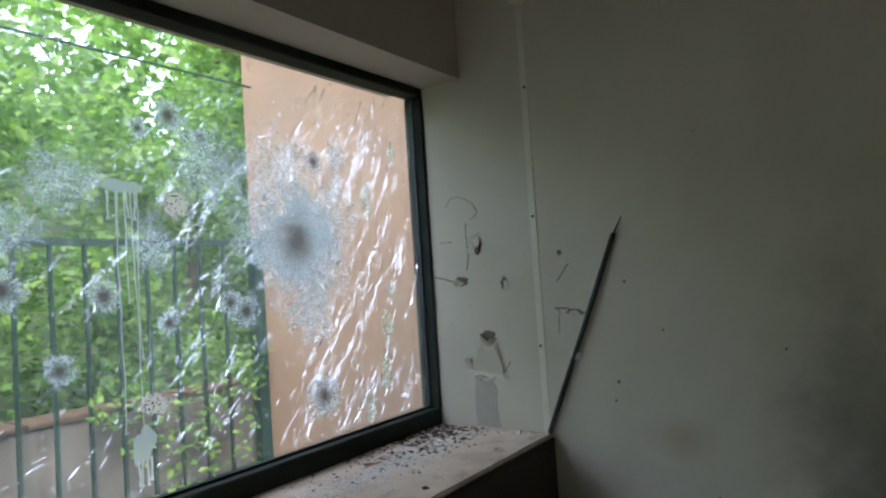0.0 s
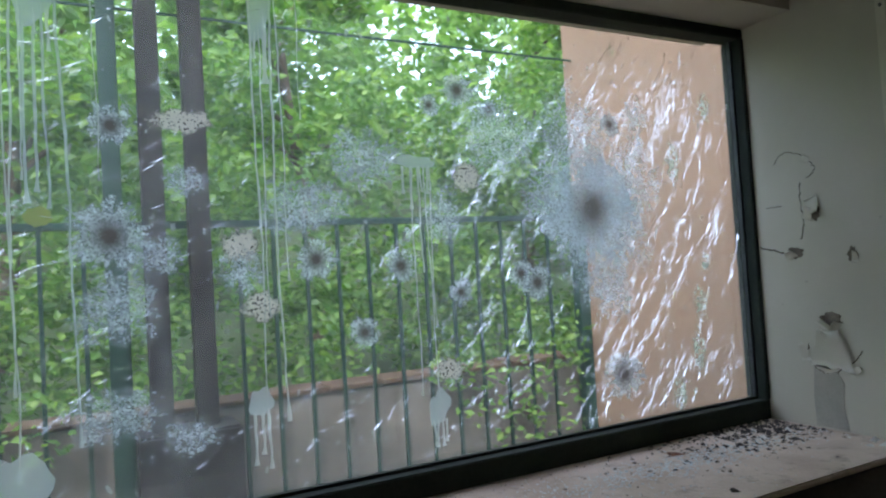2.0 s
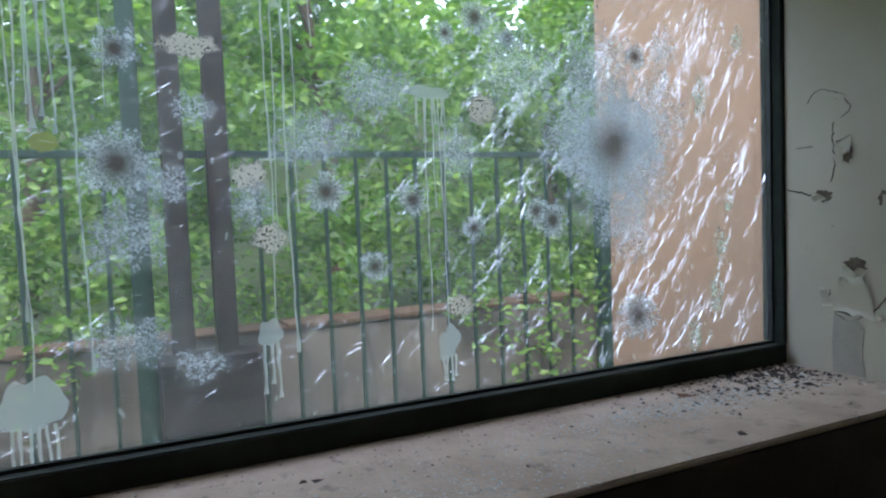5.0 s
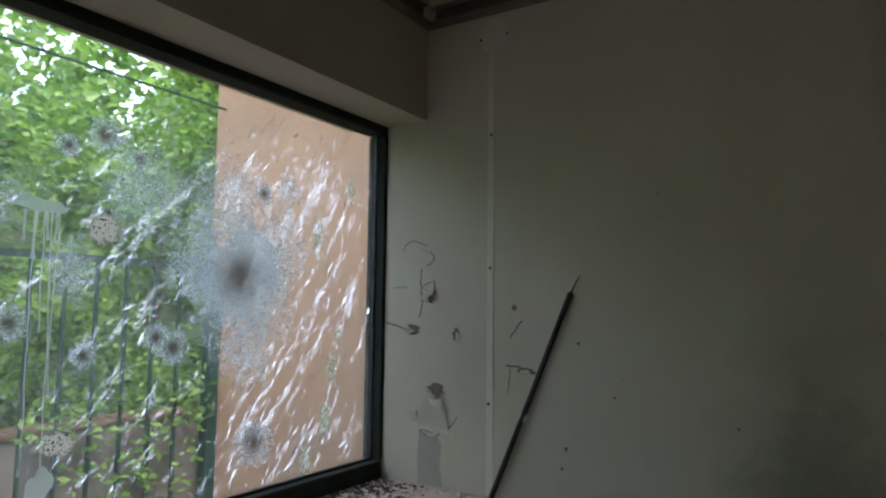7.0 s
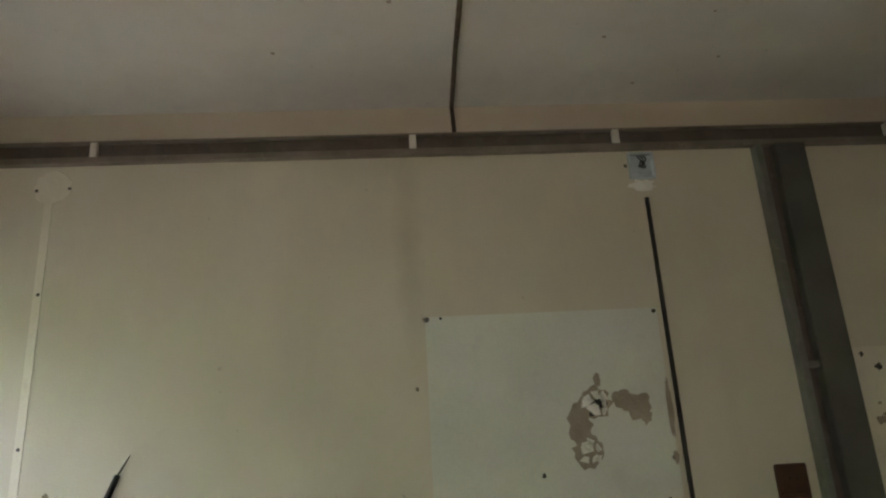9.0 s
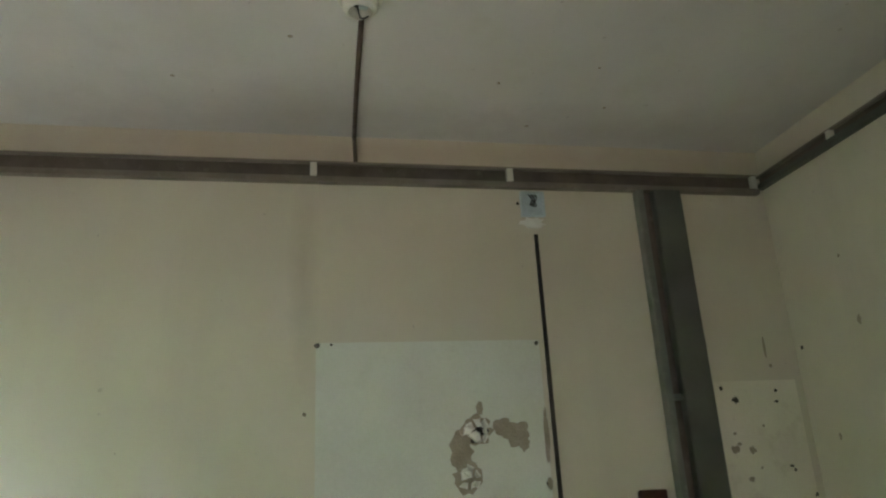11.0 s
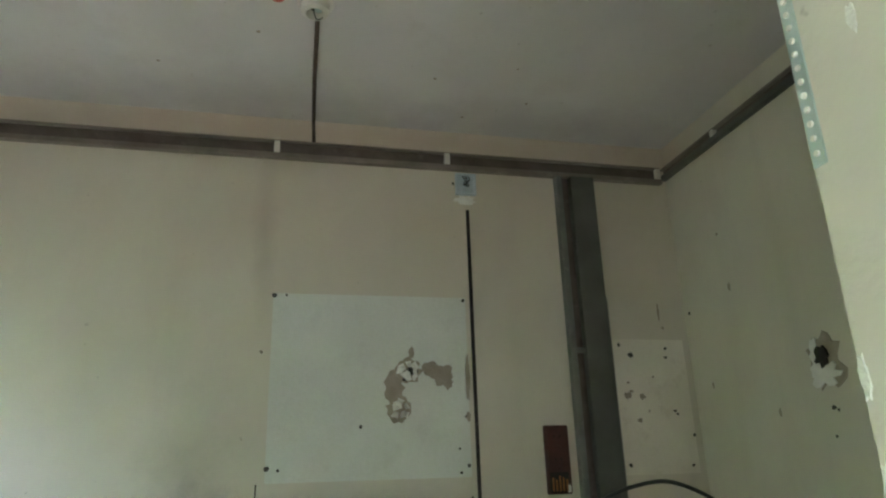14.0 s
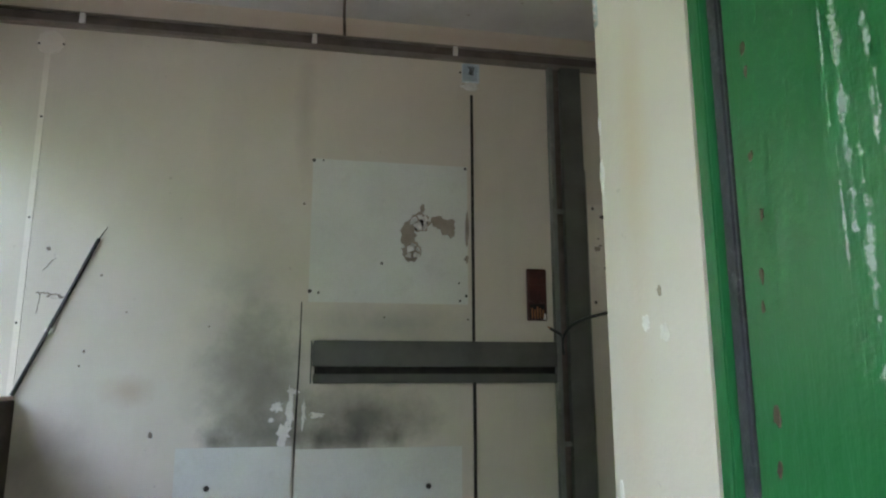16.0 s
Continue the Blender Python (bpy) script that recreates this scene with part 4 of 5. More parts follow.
for k, (x, y, s) in enumerate(((-0.59, -0.197, 0.014), (-1.396, 0.015, 0.013), (-1.42, 0.02, 0.009), (-0.16, -0.03, 0.018), (-0.30, 0.02, 0.015))):
    one = crumbs("charred_chip", 1, 50 + k, M_DEBRIS, (s, s), lambda rg: (0.0, 0.0))
    one.location = (x, y, 0)
    tagged(one, "black charred chip lying on the sill", "chip", group="chips on the sill")
for k, (x, y, sz) in enumerate(((-0.035, -0.155, 0.020), (-0.055, -0.195, 0.024), (-0.09, -0.175, 0.014), (-0.03, -0.215, 0.013), (-0.12, -0.06, 0.012), (-0.05, -0.10, 0.012), (-0.20, 0.03, 0.013), (-0.16, 0.09, 0.012), (-0.09, 0.04, 0.015))):
    one = crumbs("plaster_lump", 1, 80 + k, M_WHITE_PLASTER, (sz, sz), lambda rg: (0.0, 0.0))
    one.location = (x, y, 0)
    tagged(one, "pale broken plaster lump lying on the sill", "plaster lump", group="plaster lumps on the sill")
leaf = crumbs("dry_leaf", 1, 71, M_LEAFDRY, (0.03, 0.03), lambda rg: (0.0, 0.0))
leaf.location = (-0.477, 0.063, 0)
tagged(leaf, "curled reddish-brown dry leaf on the sill", "leaf")

# ---------------------------------------------------------------- on the east wall
def ragged(name, y, z, ry, rz, depth, material, parent, seed, plane='E', sides=22, rag=0.28, label=""):
    """A thin ragged-edged patch on a wall (E: at x=0, S: at the end wall)."""
    rg = random.Random(seed)
    bm = bmesh.new()
    rr = [1 + rg.uniform(-rag, rag) for _ in range(sides)]
    loops = []
    for k_r, d in ((1.0, -0.001), (0.94, depth)):
        ring = []
        for k in range(sides):
            a = k * math.tau / sides
            u, w = math.cos(a) * ry * rr[k] * k_r, math.sin(a) * rz * rr[k] * k_r
            ring.append(bm.verts.new((-d, y + u, z + w) if plane == 'E' else (y + u, SOUTH_Y + d, z + w) if plane == 'S' else (y + u, z + w, CEIL_Z - d)))
        loops.append(ring)
    for k in range(sides):
        bm.faces.new((loops[0][k], loops[0][(k + 1) % sides], loops[1][(k + 1) % sides], loops[1][k]))
    bm.faces.new(loops[1])
    bm.faces.new(loops[0])
    return part(name, bm, material, parent, label)


def flap(y, z, w, h, turn, lift, material, seed, name="paint_flap", parent=None):
    """A curl of paint or plaster standing off the wall along one edge."""
    rg = random.Random(seed)
    nu, nv, verts, faces = 6, 5, [], []
    c, s = math.cos(radians(turn)), math.sin(radians(turn))
    for t in (0, 0.0016):
        for j in range(nv + 1):
            v = j / nv
            for i in range(nu + 1):
                u = i / nu - 0.5
                a, b = u * w * (1 - 0.5 * v) + rg.uniform(-1, 1) * w * 0.03, (v + rg.uniform(-0.05, 0.05)) * h
                d = 0.0012 + lift * v * v + t
                verts.append((-d, y + a * c - b * s, z + a * s + b * c))
    n = (nu + 1) * (nv + 1)
    for j in range(nv):
        for i in range(nu):
            a = j * (nu + 1) + i
            faces += [(a, a + 1, a + nu + 2, a + nu + 1), (n + a, n + a + nu + 1, n + a + nu + 2, n + a + 1)]
    for i in range(nu):
        for base in (0, nv * (nu + 1)):
            faces.append((base + i, base + i + 1, n + base + i + 1, n + base + i))
    ob = new(name, mesh_of(name, verts, faces, material, True))
    ob.parent = parent or wall_east
    return ob


def crack_and_shadow(points, radius, seed=0):
    rg = random.Random(seed)
    line = [p + Vector((0, rg.uniform(-1, 1) * 0.003, rg.uniform(-1, 1) * 0.003)) for p in smooth_line(points, 6)]
    return part("crack_and_shadow", tube(line, radius, 5), M_CONDUIT, wall_east, "dark line for a paint crack and its edge shadow")


# peeling plaster beside the window
# dark tubes draw cracks and also the shadows along lifted paint edges
for k, pts in enumerate((((0, 0.085, 1.662), (0, 0.062, 1.687), (0, 0.02, 1.685), (0, -0.015, 1.66), (0, -0.033, 1.632), (0, -0.01, 1.612)),
                         ((0, 0.012, 1.60), (0, 0.014, 1.56), (0, 0.010, 1.50), (0, 0.02, 1.45)),
                         ((0, 0.145, 1.432), (0, 0.11, 1.425), (0, 0.075, 1.415)),
                         ((0, 0.12, 1.545), (0, 0.09, 1.545), (0, 0.07, 1.546)),
                         ((0, 0.025, 1.17), (0, 0.02, 1.12), (0, -0.02, 1.09), (0, -0.06, 1.10), (0, -0.10, 1.13), (0, -0.12, 1.155)),
                         ((0, -0.285, 1.315), (0, -0.30, 1.318), (0, -0.34, 1.314)), ((0, -0.297, 1.31), (0, -0.293, 1.27), (0, -0.292, 1.24)),
                         ((0, -0.296, 1.40), (0, -0.315, 1.425), (0, -0.335, 1.448)))):
    crack_and_shadow(pts, 0.0011 + 0.0005 * (k % 3), k)
for k, (y, z, ry, rz) in enumerate(((-0.020, 1.525, 0.020, 0.032), (0.045, 1.412, 0.030, 0.016), (-0.117, 1.40, 0.014, 0.020), (-0.045, 1.232, 0.03, 0.020), (-0.345, 1.305, 0.030, 0.010), (-0.309, 1.483, 0.008, 0.008))):
    ragged("exposed_plaster", y, z, ry, rz, 0.0012, M_BARED, wall_east, 200 + k, label="brown plaster bared by peeling paint")
M_UNDERCOAT = surface("grey_undercoat", (0.40, 0.37, 0.31), (0.48, 0.44, 0.37), 0.85, 9.0, 120.0, 0.3)
bm = bmesh.new()
rim = [(0.016, 0.948), (0.018, 1.03), (0.012, 1.105), (-0.02, 1.088), (-0.05, 1.098), (-0.068, 1.07), (-0.062, 1.01), (-0.072, 0.948)]
lo, hi = [bm.verts.new((0.001, y, z)) for y, z in rim], [bm.verts.new((-0.0014, y, z)) for y, z in rim]
bm.faces.new(hi)
for k in range(len(rim)):
    bm.faces.new((lo[k], lo[(k + 1) % len(rim)], hi[(k + 1) % len(rim)], hi[k]))
part("exposed_plaster", bm, M_UNDERCOAT, wall_east, "grey undercoat bared by peeling paint")
for k, (y, z, w, h, turn, lift) in enumerate(((0.0, 1.50, 0.03, 0.04, 20, 0.014), (0.05, 1.398, 0.04, 0.02, -20, 0.012), (-0.122, 1.38, 0.02, 0.03, 10, 0.012), (-0.025, 1.21, 0.05, 0.022, 35, 0.014),
                                            (-0.07, 1.21, 0.03, 0.02, -45, 0.012), (-0.095, 1.10, 0.02, 0.03, 60, 0.010), (-0.345, 1.298, 0.04, 0.012, 0, 0.008), (-0.005, 1.655, 0.03, 0.02, 30, 0.005), (-0.04, 1.105, 0.12, 0.10, 4, 0.016), (0.03, 1.12, 0.03, 0.05, -8, 0.012), (-0.015, 1.56, 0.04, 0.045, 160, 0.012))):
    flap(y, z, w, h, turn, lift, M_WALL, 230 + k)

# white jointing strip with its nails
strip = thing("jointing_strip", "white filler strip nailed down the wall", "wall strip", "", (0, -0.232, 1.0))
under(part("strip", boxes((-0.0022, 0, -0.243, -0.221, SILL_Z, 2.30)), M_PATCH), strip)
under(ragged("pad", -0.24, 2.31, 0.052, 0.052, 0.003, M_PATCH, None, 240, rag=0.1), strip)
for y, z in ((-0.234, 1.999), (-0.232, 1.60), (-0.229, 1.205), (-0.285, 2.304), (-0.196, 2.30)):
    bm = bmesh.new()
    disc(bm, (-0.003, y, z), *EAST, 0.0045, 0.002, 10)
    under(part("nail", bm, M_SCREW), strip)

# black rod wedged between sill and wall
rod = thing("rod", "thin black rod leaning on the wall from the sill", "rod", "", (-0.02, -0.245, SILL_Z))
under(part("shaft", tube([(-0.014, -0.245, SILL_Z + 0.002), (-0.012, -0.30, 1.08), (-0.011, -0.365, 1.235), (-0.010, -0.484, 1.525)], 0.0075, 10), M_BLACK), rod)
under(part("tip", tube([(-0.010, -0.484, 1.525), (-0.006, -0.495, 1.548), (-0.003, -0.508, 1.572)], 0.0028, 6, 0.4), M_SCREW), rod)
under(ragged("plaster_dab", -0.345, 1.178, 0.016, 0.012, 0.016, M_WHITE_PLASTER, None, 250), rod)

# screwed pale board with a smashed hole
board = thing("wall_board", "pale painted board screwed to the wall, smashed through", "board", "", (0, -1.59, 1.3))
under(part("panel", boxes((-0.006, 0, -1.915, -1.268, 1.302, 1.892), bevel=0.0015), M_BOARD), board)
under(part("edge_strip", boxes((-0.0035, 0, -1.267, -1.246, 1.16, 1.80), bevel=0.001), M_WALL), board)
for y, z, r in ((-1.271, 1.884, 0.008), (-1.310, 1.886, 0.004), (-1.906, 1.882, 0.006), (-1.272, 1.344, 0.008), (-1.306, 1.338, 0.005), (-1.906, 1.337, 0.006), (-1.880, 1.316, 0.005), (-1.877, 1.39, 0.004), (-1.556, 1.463, 0.006), (-1.906, 1.49, 0.007), (-1.57, 1.245, 0.004), (-1.915, 1.24, 0.004)):
    bm = bmesh.new()
    disc(bm, (-0.0062 if z > 1.3 else 0.0, y, z), *EAST, r, 0.0025, 12, 0.15, random.Random(int(z * 999)))
    under(part("screw", bm, M_SCREW), board)
CORES = ((-1.664, 1.585, 0.032, 0.060), (-1.683, 1.515, 0.044, 0.042), (-1.825, 1.628, 0.040, 0.036), (-1.790, 1.645, 0.032, 0.026), (-1.722, 1.700, 0.010, 0.018),
         (-1.710, 1.640, 0.046, 0.042), (-1.845, 1.600, 0.016, 0.022), (-1.912, 1.62, 0.008, 0.08), (-1.91, 1.49, 0.008, 0.015))
for k, (y, z, ry, rz) in enumerate(CORES):
    under(ragged("bare_core", y, z, ry, rz, 0.0068 + 0.0003 * k, M_PLASTER, None, 260 + k, rag=0.22, label="brown bare board core"), board)
for k, (y, z, ry, rz) in enumerate(((-1.722, 1.640, 0.020, 0.014), (-1.700, 1.612, 0.010, 0.007))):
    under(ragged("hole", y, z, ry, rz, 0.0105, M_GROOVE, None, 270 + k, label="dark hole through the board"), board)
# torn paper curls standing round the two craters
rg = random.Random(61)
for cy, cz, r, n in ((-1.708, 1.640, 0.034, 8), (-1.684, 1.515, 0.032, 7)):
    for k in range(n):
        a = k * math.tau / n + rg.uniform(-0.25, 0.25)
        if rg.random() < 0.15:
            continue
        q = r * rg.uniform(0.75, 1.1)
        f = flap(cy + math.cos(a) * q, cz + math.sin(a) * q, rg.uniform(0.018, 0.032), rg.uniform(0.014, 0.026), math.degrees(a) + 90 + rg.uniform(-30, 30),
                 rg.uniform(0.014, 0.03), M_WHITE_PLASTER, 280 + k + int(1000 * r), "torn_paper", board)
        f.matrix_parent_inverse = Matrix.Translation(-board.location)
        f.location = (-0.0095, 0, 0)

lower = thing("lower_board", "white painted board low on the wall, with bolts", "board", "", (0, -1.35, 0.0))
under(part("panel", boxes((-0.005, 0, -1.225, -0.808, 0.02, 0.752), bevel=0.001), M_BOARD), lower)
under(part("panel", boxes((-0.005, 0, -1.885, -1.240, 0.02, 0.740), bevel=0.001), M_BOARD), lower)
for y, z in ((-0.925, 0.608), (-1.751, 0.593), (-1.30, 0.25)):
    bm = bmesh.new()
    disc(bm, (-0.005, y, z), *EAST, 0.011, 0.006, 8)
    under(part("bolt", bm, M_SCREW), lower)

part("board_joint", tube([(0.0, -1.236, 0.2), (0.0, -1.234, 0.75), (0.0005, -1.241, 1.10), (0.002, -1.243, 1.30)], 0.0034, 6), M_GROOVE, wall_east, "dark open joint in the wall lining")
part("cable_chase", boxes((-0.0045, 0.0, -1.944, -1.932, HZ1 + 0.001, 2.222)), M_GROOVE, wall_east, "narrow dark cable chase")
part("cable_chase", boxes((-0.0045, 0.0, -1.946, -1.933, 0.0, HZ0 - 0.001)), M_GROOVE, wall_east, "narrow dark cable chase")
for k, (y, z, ry, rz) in enumerate(((-1.215, 0.90, 0.014, 0.07), (-1.165, 0.898, 0.020, 0.018), (-1.195, 0.80, 0.022, 0.05), (-1.315, 0.865, 0.026, 0.010), (-1.265, 0.87, 0.008, 0.05), (-1.22, 0.955, 0.022, 0.01), (-1.145, 0.85, 0.012, 0.008))):
    ragged("bare_flake", y, z, ry, rz, 0.0016, M_WHITE_PLASTER, wall_east, 300 + k, rag=0.5, label="white plaster where paint has flaked off")
for k, (y, z, r) in enumerate(((-0.465, 1.104, 0.006), (-0.716, 0.801, 0.010), (-0.502, 1.388, 0.005), (-0.453, 1.05, 0.005), (-1.239, 1.70, 0.006), (-0.60, 1.25, 0.004), (-0.9, 1.2, 0.004))):
    ragged("nail_hole", y, z, r * 0.8, r, 0.0012, M_BARED, wall_east, 320 + k, label="small gouge in the paint")

# junction box with cut wires
jbox = thing("junction_box", "open blue-grey junction box with black wires", "junction box", "", (0, -1.934, 2.278))
bm = boxes((-0.003, 0.0, -1.972, -1.896, 2.280, 2.362), (-0.016, -0.003, -1.972, -1.966, 2.280, 2.362), (-0.016, -0.003, -1.902, -1.896, 2.280, 2.362), (-0.016, -0.003, -1.966, -1.902, 2.280, 2.286), (-0.016, -0.003, -1.966, -1.902, 2.356, 2.362))
under(part("box", bm, M_BOXBLUE), jbox)
for k in range(3):
    under(part("wire", tube(smooth_line([(-0.004, -1.925 - 0.01 * k, 2.355), (-0.018, -1.93 - 0.008 * k, 2.335), (-0.012, -1.945 + 0.01 * k, 2.315), (-0.02, -1.93, 2.31 + 0.01 * k)], 5), 0.0022, 6), M_BLACK), jbox)
ragged("plaster_dab", -1.93, 2.262, 0.04, 0.018, 0.002, M_WHITE_PLASTER, wall_east, 341)
ragged("gouge", -1.888, 2.325, 0.005, 0.005, 0.002, M_GROOVE, wall_east, 342)

# triple socket plate
socket = thing("socket_plate", "dark red-brown triple socket plate, lowest module broken", "socket", "", (0, -2.21, 1.24))
under(part("plate", boxes((-0.010, 0, -2.254, -2.167, 1.239, 1.458), bevel=0.003), M_SOCKET), socket)
for k, z in enumerate((1.422, 1.349)):
    under(part("module", boxes((-0.013, -0.009, -2.246, -2.175, z - 0.033, z + 0.033), bevel=0.003), M_SOCKET), socket)
    for dy in (-0.010, 0.010):
        bm = bmesh.new()
        disc(bm, (-0.0131, -2.2105 + dy, z), *EAST, 0.0035, 0.0008, 10)
        under(part("pin_hole", bm, M_GROOVE), socket)
under(part("module_recess", boxes((-0.0112, -0.009, -2.243, -2.178, 1.245, 1.308)), M_GROOVE), socket)
for k in range(5):
    under(part("contact", boxes((-0.016, -0.011, -2.238 + 0.012 * k, -2.232 + 0.012 * k, 1.248, 1.285 + 0.006 * (k % 3)), bevel=0.001), M_COPPER), socket)
under(part("broken_corner", boxes((-0.015, -0.011, -2.248, -2.234, 1.244, 1.268), bevel=0.002), M_CLIP, label="pale broken plastic corner"), socket)

# loose cable out of the riser
cable = thing("cable", "loose black cable arching out of the trunking", "cable", "", (-0.02, -2.32, 1.19))
under(part("sheath", tube(smooth_line([(-0.006, -2.322, 1.10), (-0.012, -2.318, 1.165), (-0.045, -2.352, 1.222), (-0.09, -2.439, 1.258), (-0.14, -2.540, 1.267), (-0.2, -2.655, 1.205), (-0.235, -2.715, 1.115), (-0.25, -2.735, 1.02), (-0.25, -2.74, 0.75), (-0.20, -2.72, 0.30), (-0.25, -2.70, 0.006)], 8), 0.0065, 8), M_BLACK), cable)
stub = thing("cable_stub", "short cut black cable end beside the trunking", "cable", "", (-0.01, -2.27, 1.19))
under(part("sheath", tube(smooth_line([(-0.006, -2.32, 1.17), (-0.045, -2.29, 1.185), (-0.05, -2.25, 1.205)], 5), 0.006, 8), M_BLACK), stub)
under(part("core", tube([(-0.05, -2.252, 1.204), (-0.052, -2.24, 1.212)], 0.003, 6), M_COPPER), stub)

# pale repair patch in the corner
patch = thing("repair_patch", "pale repainted wall patch pitted with nail holes", "wall patch", "", (0, -2.6, 1.29))
under(part("panel", boxes((-0.002, 0, -2.738, -2.444, 1.290, 1.755)), M_PATCH), patch)
rg = random.Random(9)
for k, (y, z, r) in enumerate(((-2.522, 1.699, 0.011), (-2.664, 1.723, 0.006), (-2.66, 1.69, 0.007), (-2.48, 1.735, 0.006), (-2.67, 1.501, 0.007), (-2.68, 1.49, 0.005), (-2.735, 1.417, 0.006), (-2.714, 1.316, 0.007), (-2.476, 1.322, 0.007), (-2.495, 1.555, 0.012), (-2.51, 1.57, 0.008), (-2.55, 1.55, 0.012), (-2.57, 1.50, 0.004), (-2.53, 1.47, 0.009), (-2.6, 1.62, 0.004), (-2.50, 1.60, 0.006))):
    under(ragged("nail_hole", y, z, r, r * rg.uniform(0.6, 1.3), 0.0028, M_SCREW if k < 9 else M_PLASTER, None, 360 + k, rag=0.35), patch)
for k, (y, z, w, h) in enumerate(((-2.655, 1.86, 0.004, 0.03), (-2.665, 1.80, 0.005, 0.006))):
    ragged("scuff", y, z, w, h, 0.0012, M_PLASTER, wall_east, 380 + k)

# end wall: crumbled hole and nail holes
for k, (x, z, ru, rw, d, mat) in enumerate(((-0.63, 1.575, 0.062, 0.070, 0.002, M_PLASTER), (-0.625, 1.545, 0.05, 0.034, 0.006, M_WHITE_PLASTER), (-0.60, 1.60, 0.018, 0.05, 0.004, M_WHITE_PLASTER), (-0.625, 1.592, 0.022, 0.026, 0.0075, M_GROOVE),
                                           (-0.03, 1.849, 0.007, 0.007, 0.0015, M_SCREW), (-0.112, 1.576, 0.005, 0.010, 0.0015, M_PLASTER), (-0.28, 1.887, 0.007, 0.014, 0.0015, M_PLASTER), (-0.63, 1.454, 0.007, 0.007, 0.0015, M_SCREW),
                                           (-0.645, 1.447, 0.004, 0.005, 0.0015, M_SCREW), (-0.42, 1.459, 0.006, 0.012, 0.0015, M_PLASTER), (-0.26, 2.08, 0.005, 0.005, 0.0015, M_PLASTER), (-0.62, 1.38, 0.004, 0.004, 0.0015, M_SCREW))):
    ragged("plaster_break" if k < 4 else "nail_hole", x, z, ru, rw, d, mat, wall_south, 400 + k, 'S', rag=0.35)

# ---------------------------------------------------------------- ceiling
conduit = thing("conduit", "thin rusty conduit across the ceiling and down the wall", "conduit", "", (-0.3, -1.37, CEIL_Z - 0.01))
under(part("pipe", tube([(-0.625, -1.362, CEIL_Z - 0.006), (-0.3, -1.368, CEIL_Z - 0.006), (-0.012, -1.378, CEIL_Z - 0.007)], 0.0065, 8), M_CONDUIT), conduit)
under(part("drop", tube([(-0.007, -1.378, CEIL_Z - 0.004), (-0.007, -1.382, 2.442)], 0.0062, 8), M_CONDUIT), conduit)

rose = thing("ceiling_rose", "broken white ceiling rose with bare lamp contacts", "ceiling rose", "", (-0.650, -1.355, CEIL_Z))
bm = bmesh.new()
for r0, r1, d0, d1 in ((0.050, 0.042, 0.0, 0.005), (0.040, 0.037, 0.004, 0.026), (0.037, 0.026, 0.026, 0.033), (0.026, 0.023, 0.033, 0.004)):
    ring = lambda r, d: [bm.verts.new((-0.650 + r * math.cos(a), -1.355 + r * math.sin(a), CEIL_Z - d)) for a in (k * math.tau / 24 for k in range(24))]
    lo, hi = ring(r0, d0), ring(r1, d1)
    for k in range(24):
        bm.faces.new((lo[k], lo[(k + 1) % 24], hi[(k + 1) % 24], hi[k])).smooth = True
under(part("rim", bm, M_CLIP), rose)
bm = bmesh.new()
disc(bm, (-0.650, -1.355, CEIL_Z - 0.003), (1, 0, 0), (0, -1, 0), 0.023, 0.003, 20)
under(part("recess", bm, M_GROOVE), rose)
under(part("contact", boxes((-0.665, -0.651, -1.372, -1.352, CEIL_Z - 0.028, CEIL_Z - 0.006), bevel=0.002), M_STEEL), rose)
under(part("wire", tube(smooth_line([(-0.635, -1.35, CEIL_Z - 0.006), (-0.625, -1.36, CEIL_Z - 0.03), (-0.640, -1.385, CEIL_Z - 0.026)], 5), 0.002, 6), M_BLACK), rose)
bm = bmesh.new()
disc(bm, (-0.665, -1.255, CEIL_Z), (1, 0, 0), (0, -1, 0), 0.020, 0.005, 20)
button = thing("ceiling_button", "small round red plastic cap on the ceiling", "cap", "", (-0.665, -1.255, CEIL_Z))
under(part("cap", bm, M_RED), button)

lamp = thing("strip_light_fitting", "white strip light fitting without its tubes", "strip light", "", (-0.88, -1.45, CEIL_Z))
under(part("tray", boxes((-1.015, -0.905, -2.02, -0.80, CEIL_Z - 0.035, CEIL_Z), bevel=0.004), M_CLIP), lamp)
for xa in (-1.025, -0.895):
    under(part("side_rail", boxes((xa - 0.006, xa + 0.006, -2.02, -0.80, CEIL_Z - 0.05, CEIL_Z - 0.002), bevel=0.002), M_CLIP), lamp)
for ya in (-2.015, -0.81):
    for xa in (-0.995, -0.91):
        under(part("tube_holder", boxes((xa - 0.014, xa + 0.014, ya - 0.014, ya + 0.014, CEIL_Z - 0.085, CEIL_Z - 0.034), bevel=0.004), M_CLIP), lamp)
        under(part("tube_slot", boxes((xa - 0.0015, xa + 0.0015, ya - 0.0145, ya + 0.0145, CEIL_Z - 0.0855, CEIL_Z - 0.055)), M_GROOVE), lamp)
for k, (x, y, r) in enumerate(((-0.35, -1.75, 0.006), (-0.25, -2.1, 0.005), (-0.5, -1.2, 0.006), (-0.45, -2.0, 0.004), (-0.12, -1.9, 0.006), (-0.30, -0.9, 0.005))):
    ragged("ceiling_speck", x, y, r, r, 0.001, M_PLASTER, ceiling, 440 + k, 'C')

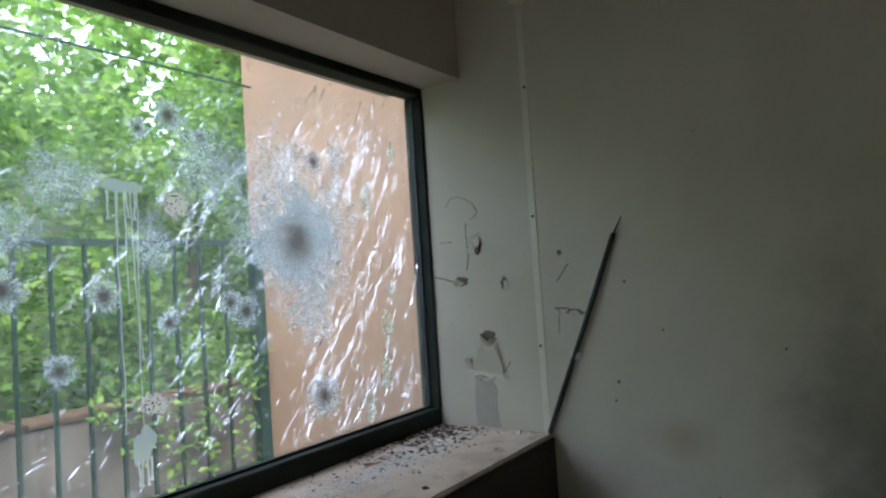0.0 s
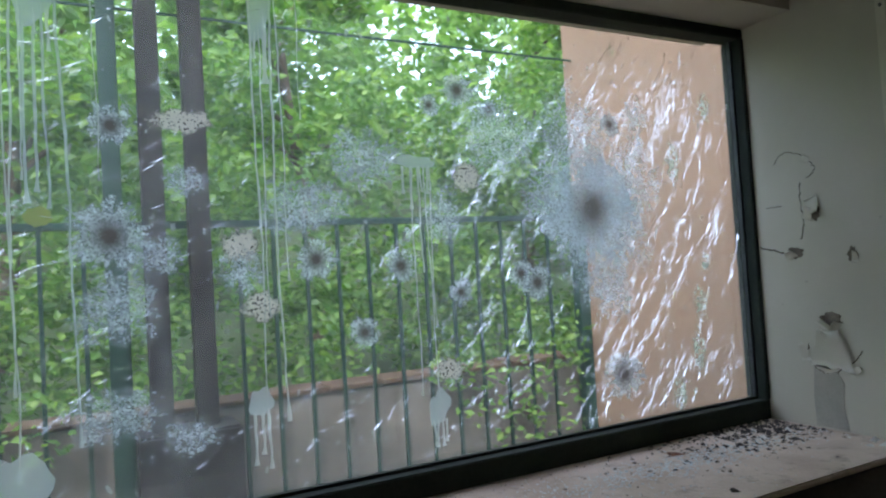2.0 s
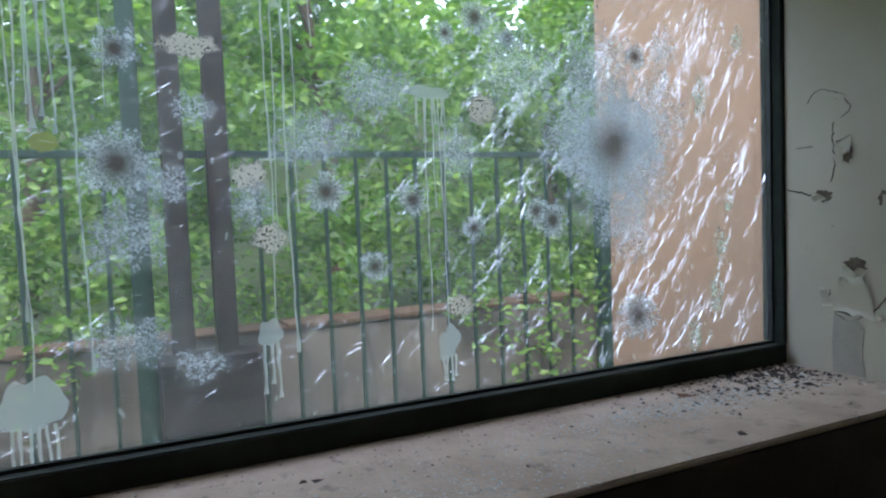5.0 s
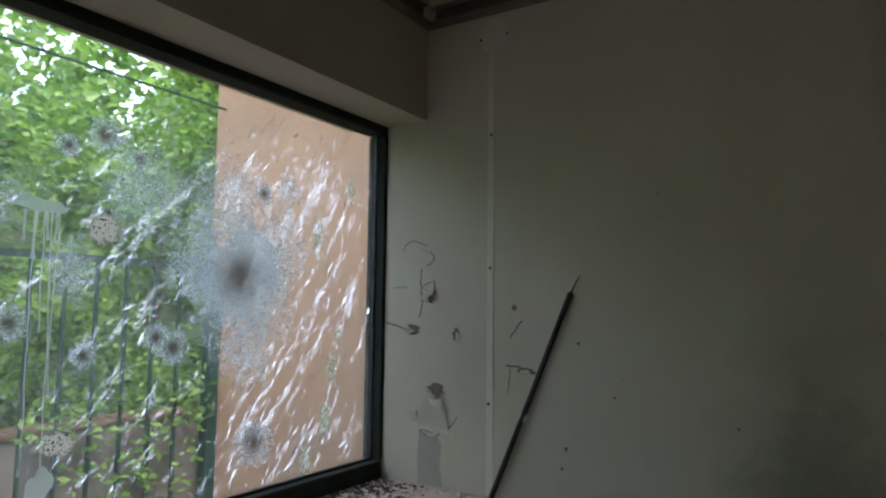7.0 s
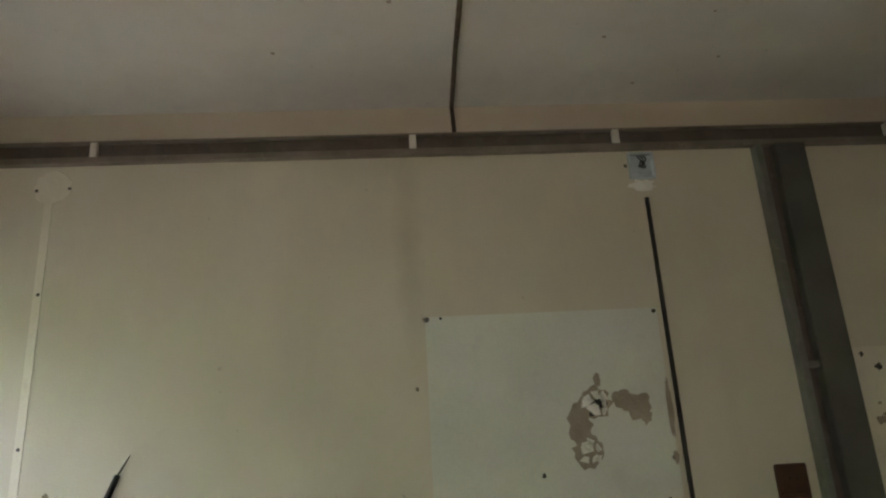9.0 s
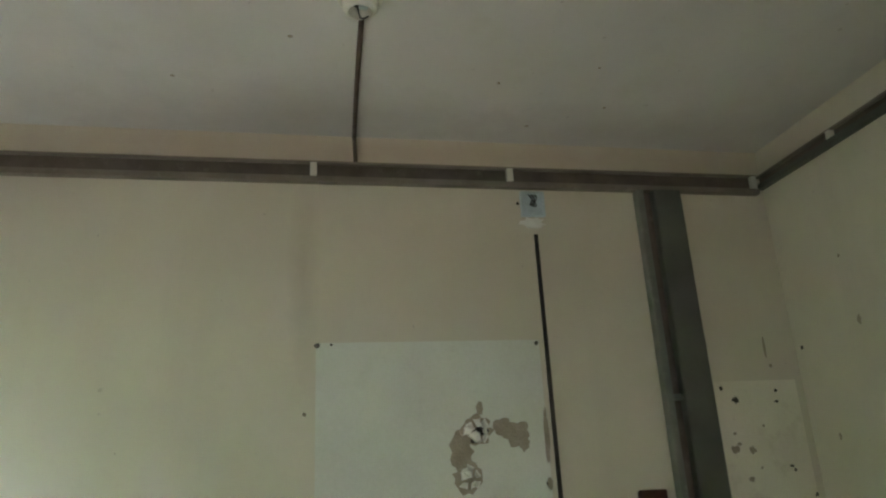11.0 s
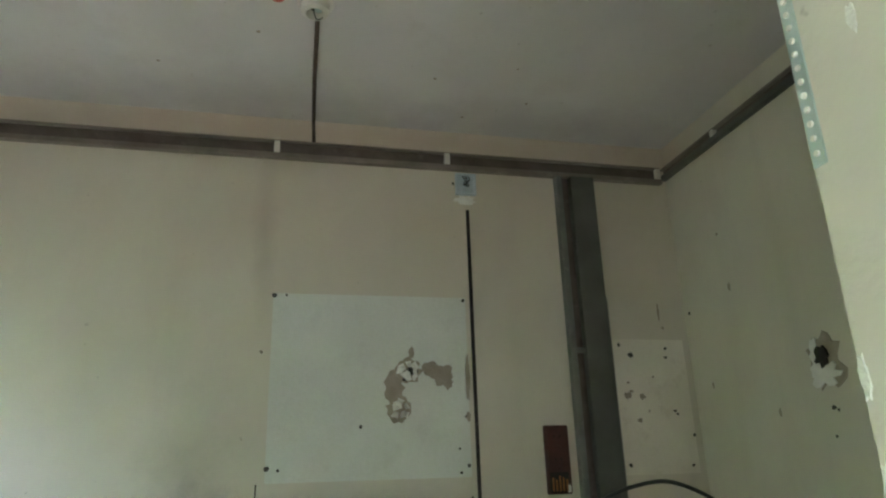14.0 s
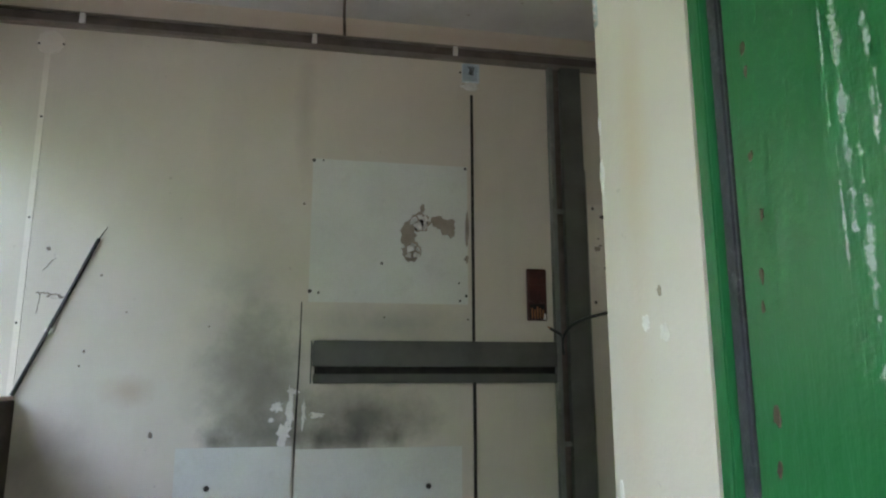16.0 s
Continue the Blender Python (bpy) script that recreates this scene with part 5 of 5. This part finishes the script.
# ---------------------------------------------------------------- doorway
bead = thing("corner_bead", "bared perforated metal corner bead with plaster plugs", "corner bead", "", (JX1, JY, 1.53))
under(part("strip", boxes((JX1 - 0.013, JX1 + 0.001, JY - 0.010, JY + 0.001, 1.53, 1.74), bevel=0.0005), M_STEEL), bead)
bm0 = None
for k in range(17):
    if bm0 is None:
        bm0 = bmesh.new()
        disc(bm0, (0, 0, 0), (-1, 0, 0), (0, 0, 1), 0.0027, 0.002, 8)
        plug = part("plaster_plug", bm0, M_WHITE_PLASTER)
    else:
        plug = new("plaster_plug", plug.data)
    plug.location = (JX1 - 0.006, JY + 0.0009, 1.54 + 0.0122 * k)
    under(plug, bead)
for k, (x, z, ru, rw) in enumerate(((JX1 - 0.004, 1.293, 0.006, 0.026), (JX1 - 0.003, 1.375, 0.004, 0.016), (JX1 - 0.11, 1.075, 0.010, 0.010), (JX1 - 0.155, 1.062, 0.012, 0.010), (JX1 - 0.06, 1.62, 0.004, 0.012), (JX1 - 0.148, 1.112, 0.004, 0.006), (JX1 - 0.02, 0.86, 0.005, 0.02))):
    rg = random.Random(500 + k)
    bm = bmesh.new()
    disc(bm, (0, 0, 0), (-1, 0, 0), (0, 0, 1), 1.0, 0.0012, 18, 0.3, rg)
    bmesh.ops.scale(bm, vec=(ru, 1, rw), verts=bm.verts)
    c = part("paint_chip", bm, M_WHITE_PLASTER if k != 5 else M_PLASTER, wall_west, "white chip in the jamb paint")
    c.location = (x, JY, z)

door = thing("door_1", "glossy green steel door standing open, paint worn", "door", "structure", (JX0 - 0.06, JY, 0))
under(part("door_frame", boxes((JX0 - 0.014, JX0 - 0.0005, JY - 0.09, JY - 0.004, 0.0, 2.2), (JX0 - 0.036, JX0 - 0.014, JY - 0.09, JY + 0.006, 0.0, 2.2), bevel=0.002), M_DOOR), door)
under(part("seal", boxes((JX0 - 0.056, JX0 - 0.0365, JY - 0.05, JY - 0.002, 0.02, 2.18), bevel=0.003), M_SEAL, label="grey worn edge where paint has gone"), door)
leaf_door = under(part("leaf", boxes((JX0 - 0.92, JX0 - 0.0575, JY - 0.05, JY - 0.004, 0.015, 2.17), bevel=0.004), M_DOOR), door)
# gloss highlights on the leaf, painted as white streaks
for k, (x, z, w, h) in enumerate(((-2.280, 1.24, 0.012, 0.12), (-2.292, 1.05, 0.013, 0.15), (-2.31, 1.28, 0.008, 0.10), (-2.30, 0.86, 0.012, 0.10), (-2.266, 1.30, 0.005, 0.09), (-2.27, 1.12, 0.004, 0.08), (-2.315, 1.10, 0.007, 0.14))):
    ob = new("highlight_streak", mesh_of("highlight_streak", [(-1.6, 0, -1), (1.6, 0, -1), (1.6, 0, 1), (-1.6, 0, 1)], [(0, 1, 2, 3)], M_STREAK))
    ob.scale, ob.location = (w, 1, h), (x, JY - 0.0025 + 0.0002 * k, z)
    ob.parent = door
    ob.matrix_parent_inverse = Matrix.Translation(-door.location)
    tagged(ob, "white highlight painted on the glossy door")
for k, (z, x, r) in enumerate(((1.331, -2.163, 0.004), (1.305, -2.165, 0.003), (1.22, -2.161, 0.003), (1.103, -2.162, 0.004), (1.075, -2.160, 0.003), (0.974, -2.166, 0.005), (0.93, -2.163, 0.004), (1.40, -2.164, 0.004), (1.16, -2.170, 0.003), (0.90, -2.19, 0.003))):
    bm = bmesh.new()
    disc(bm, (0, 0, 0), (-1, 0, 0), (0, 0, 1), r, 0.001, 9, 0.4, random.Random(k))
    bmesh.ops.scale(bm, vec=(0.8, 1, 1.9), verts=bm.verts)
    c = part("rust_chip", bm, M_CONDUIT)
    c.location = (x, JY - 0.004, z)
    c.parent = leaf_door
    c.matrix_parent_inverse = (Matrix.Translation(-door.location)).inverted() @ Matrix.Translation(-door.location)
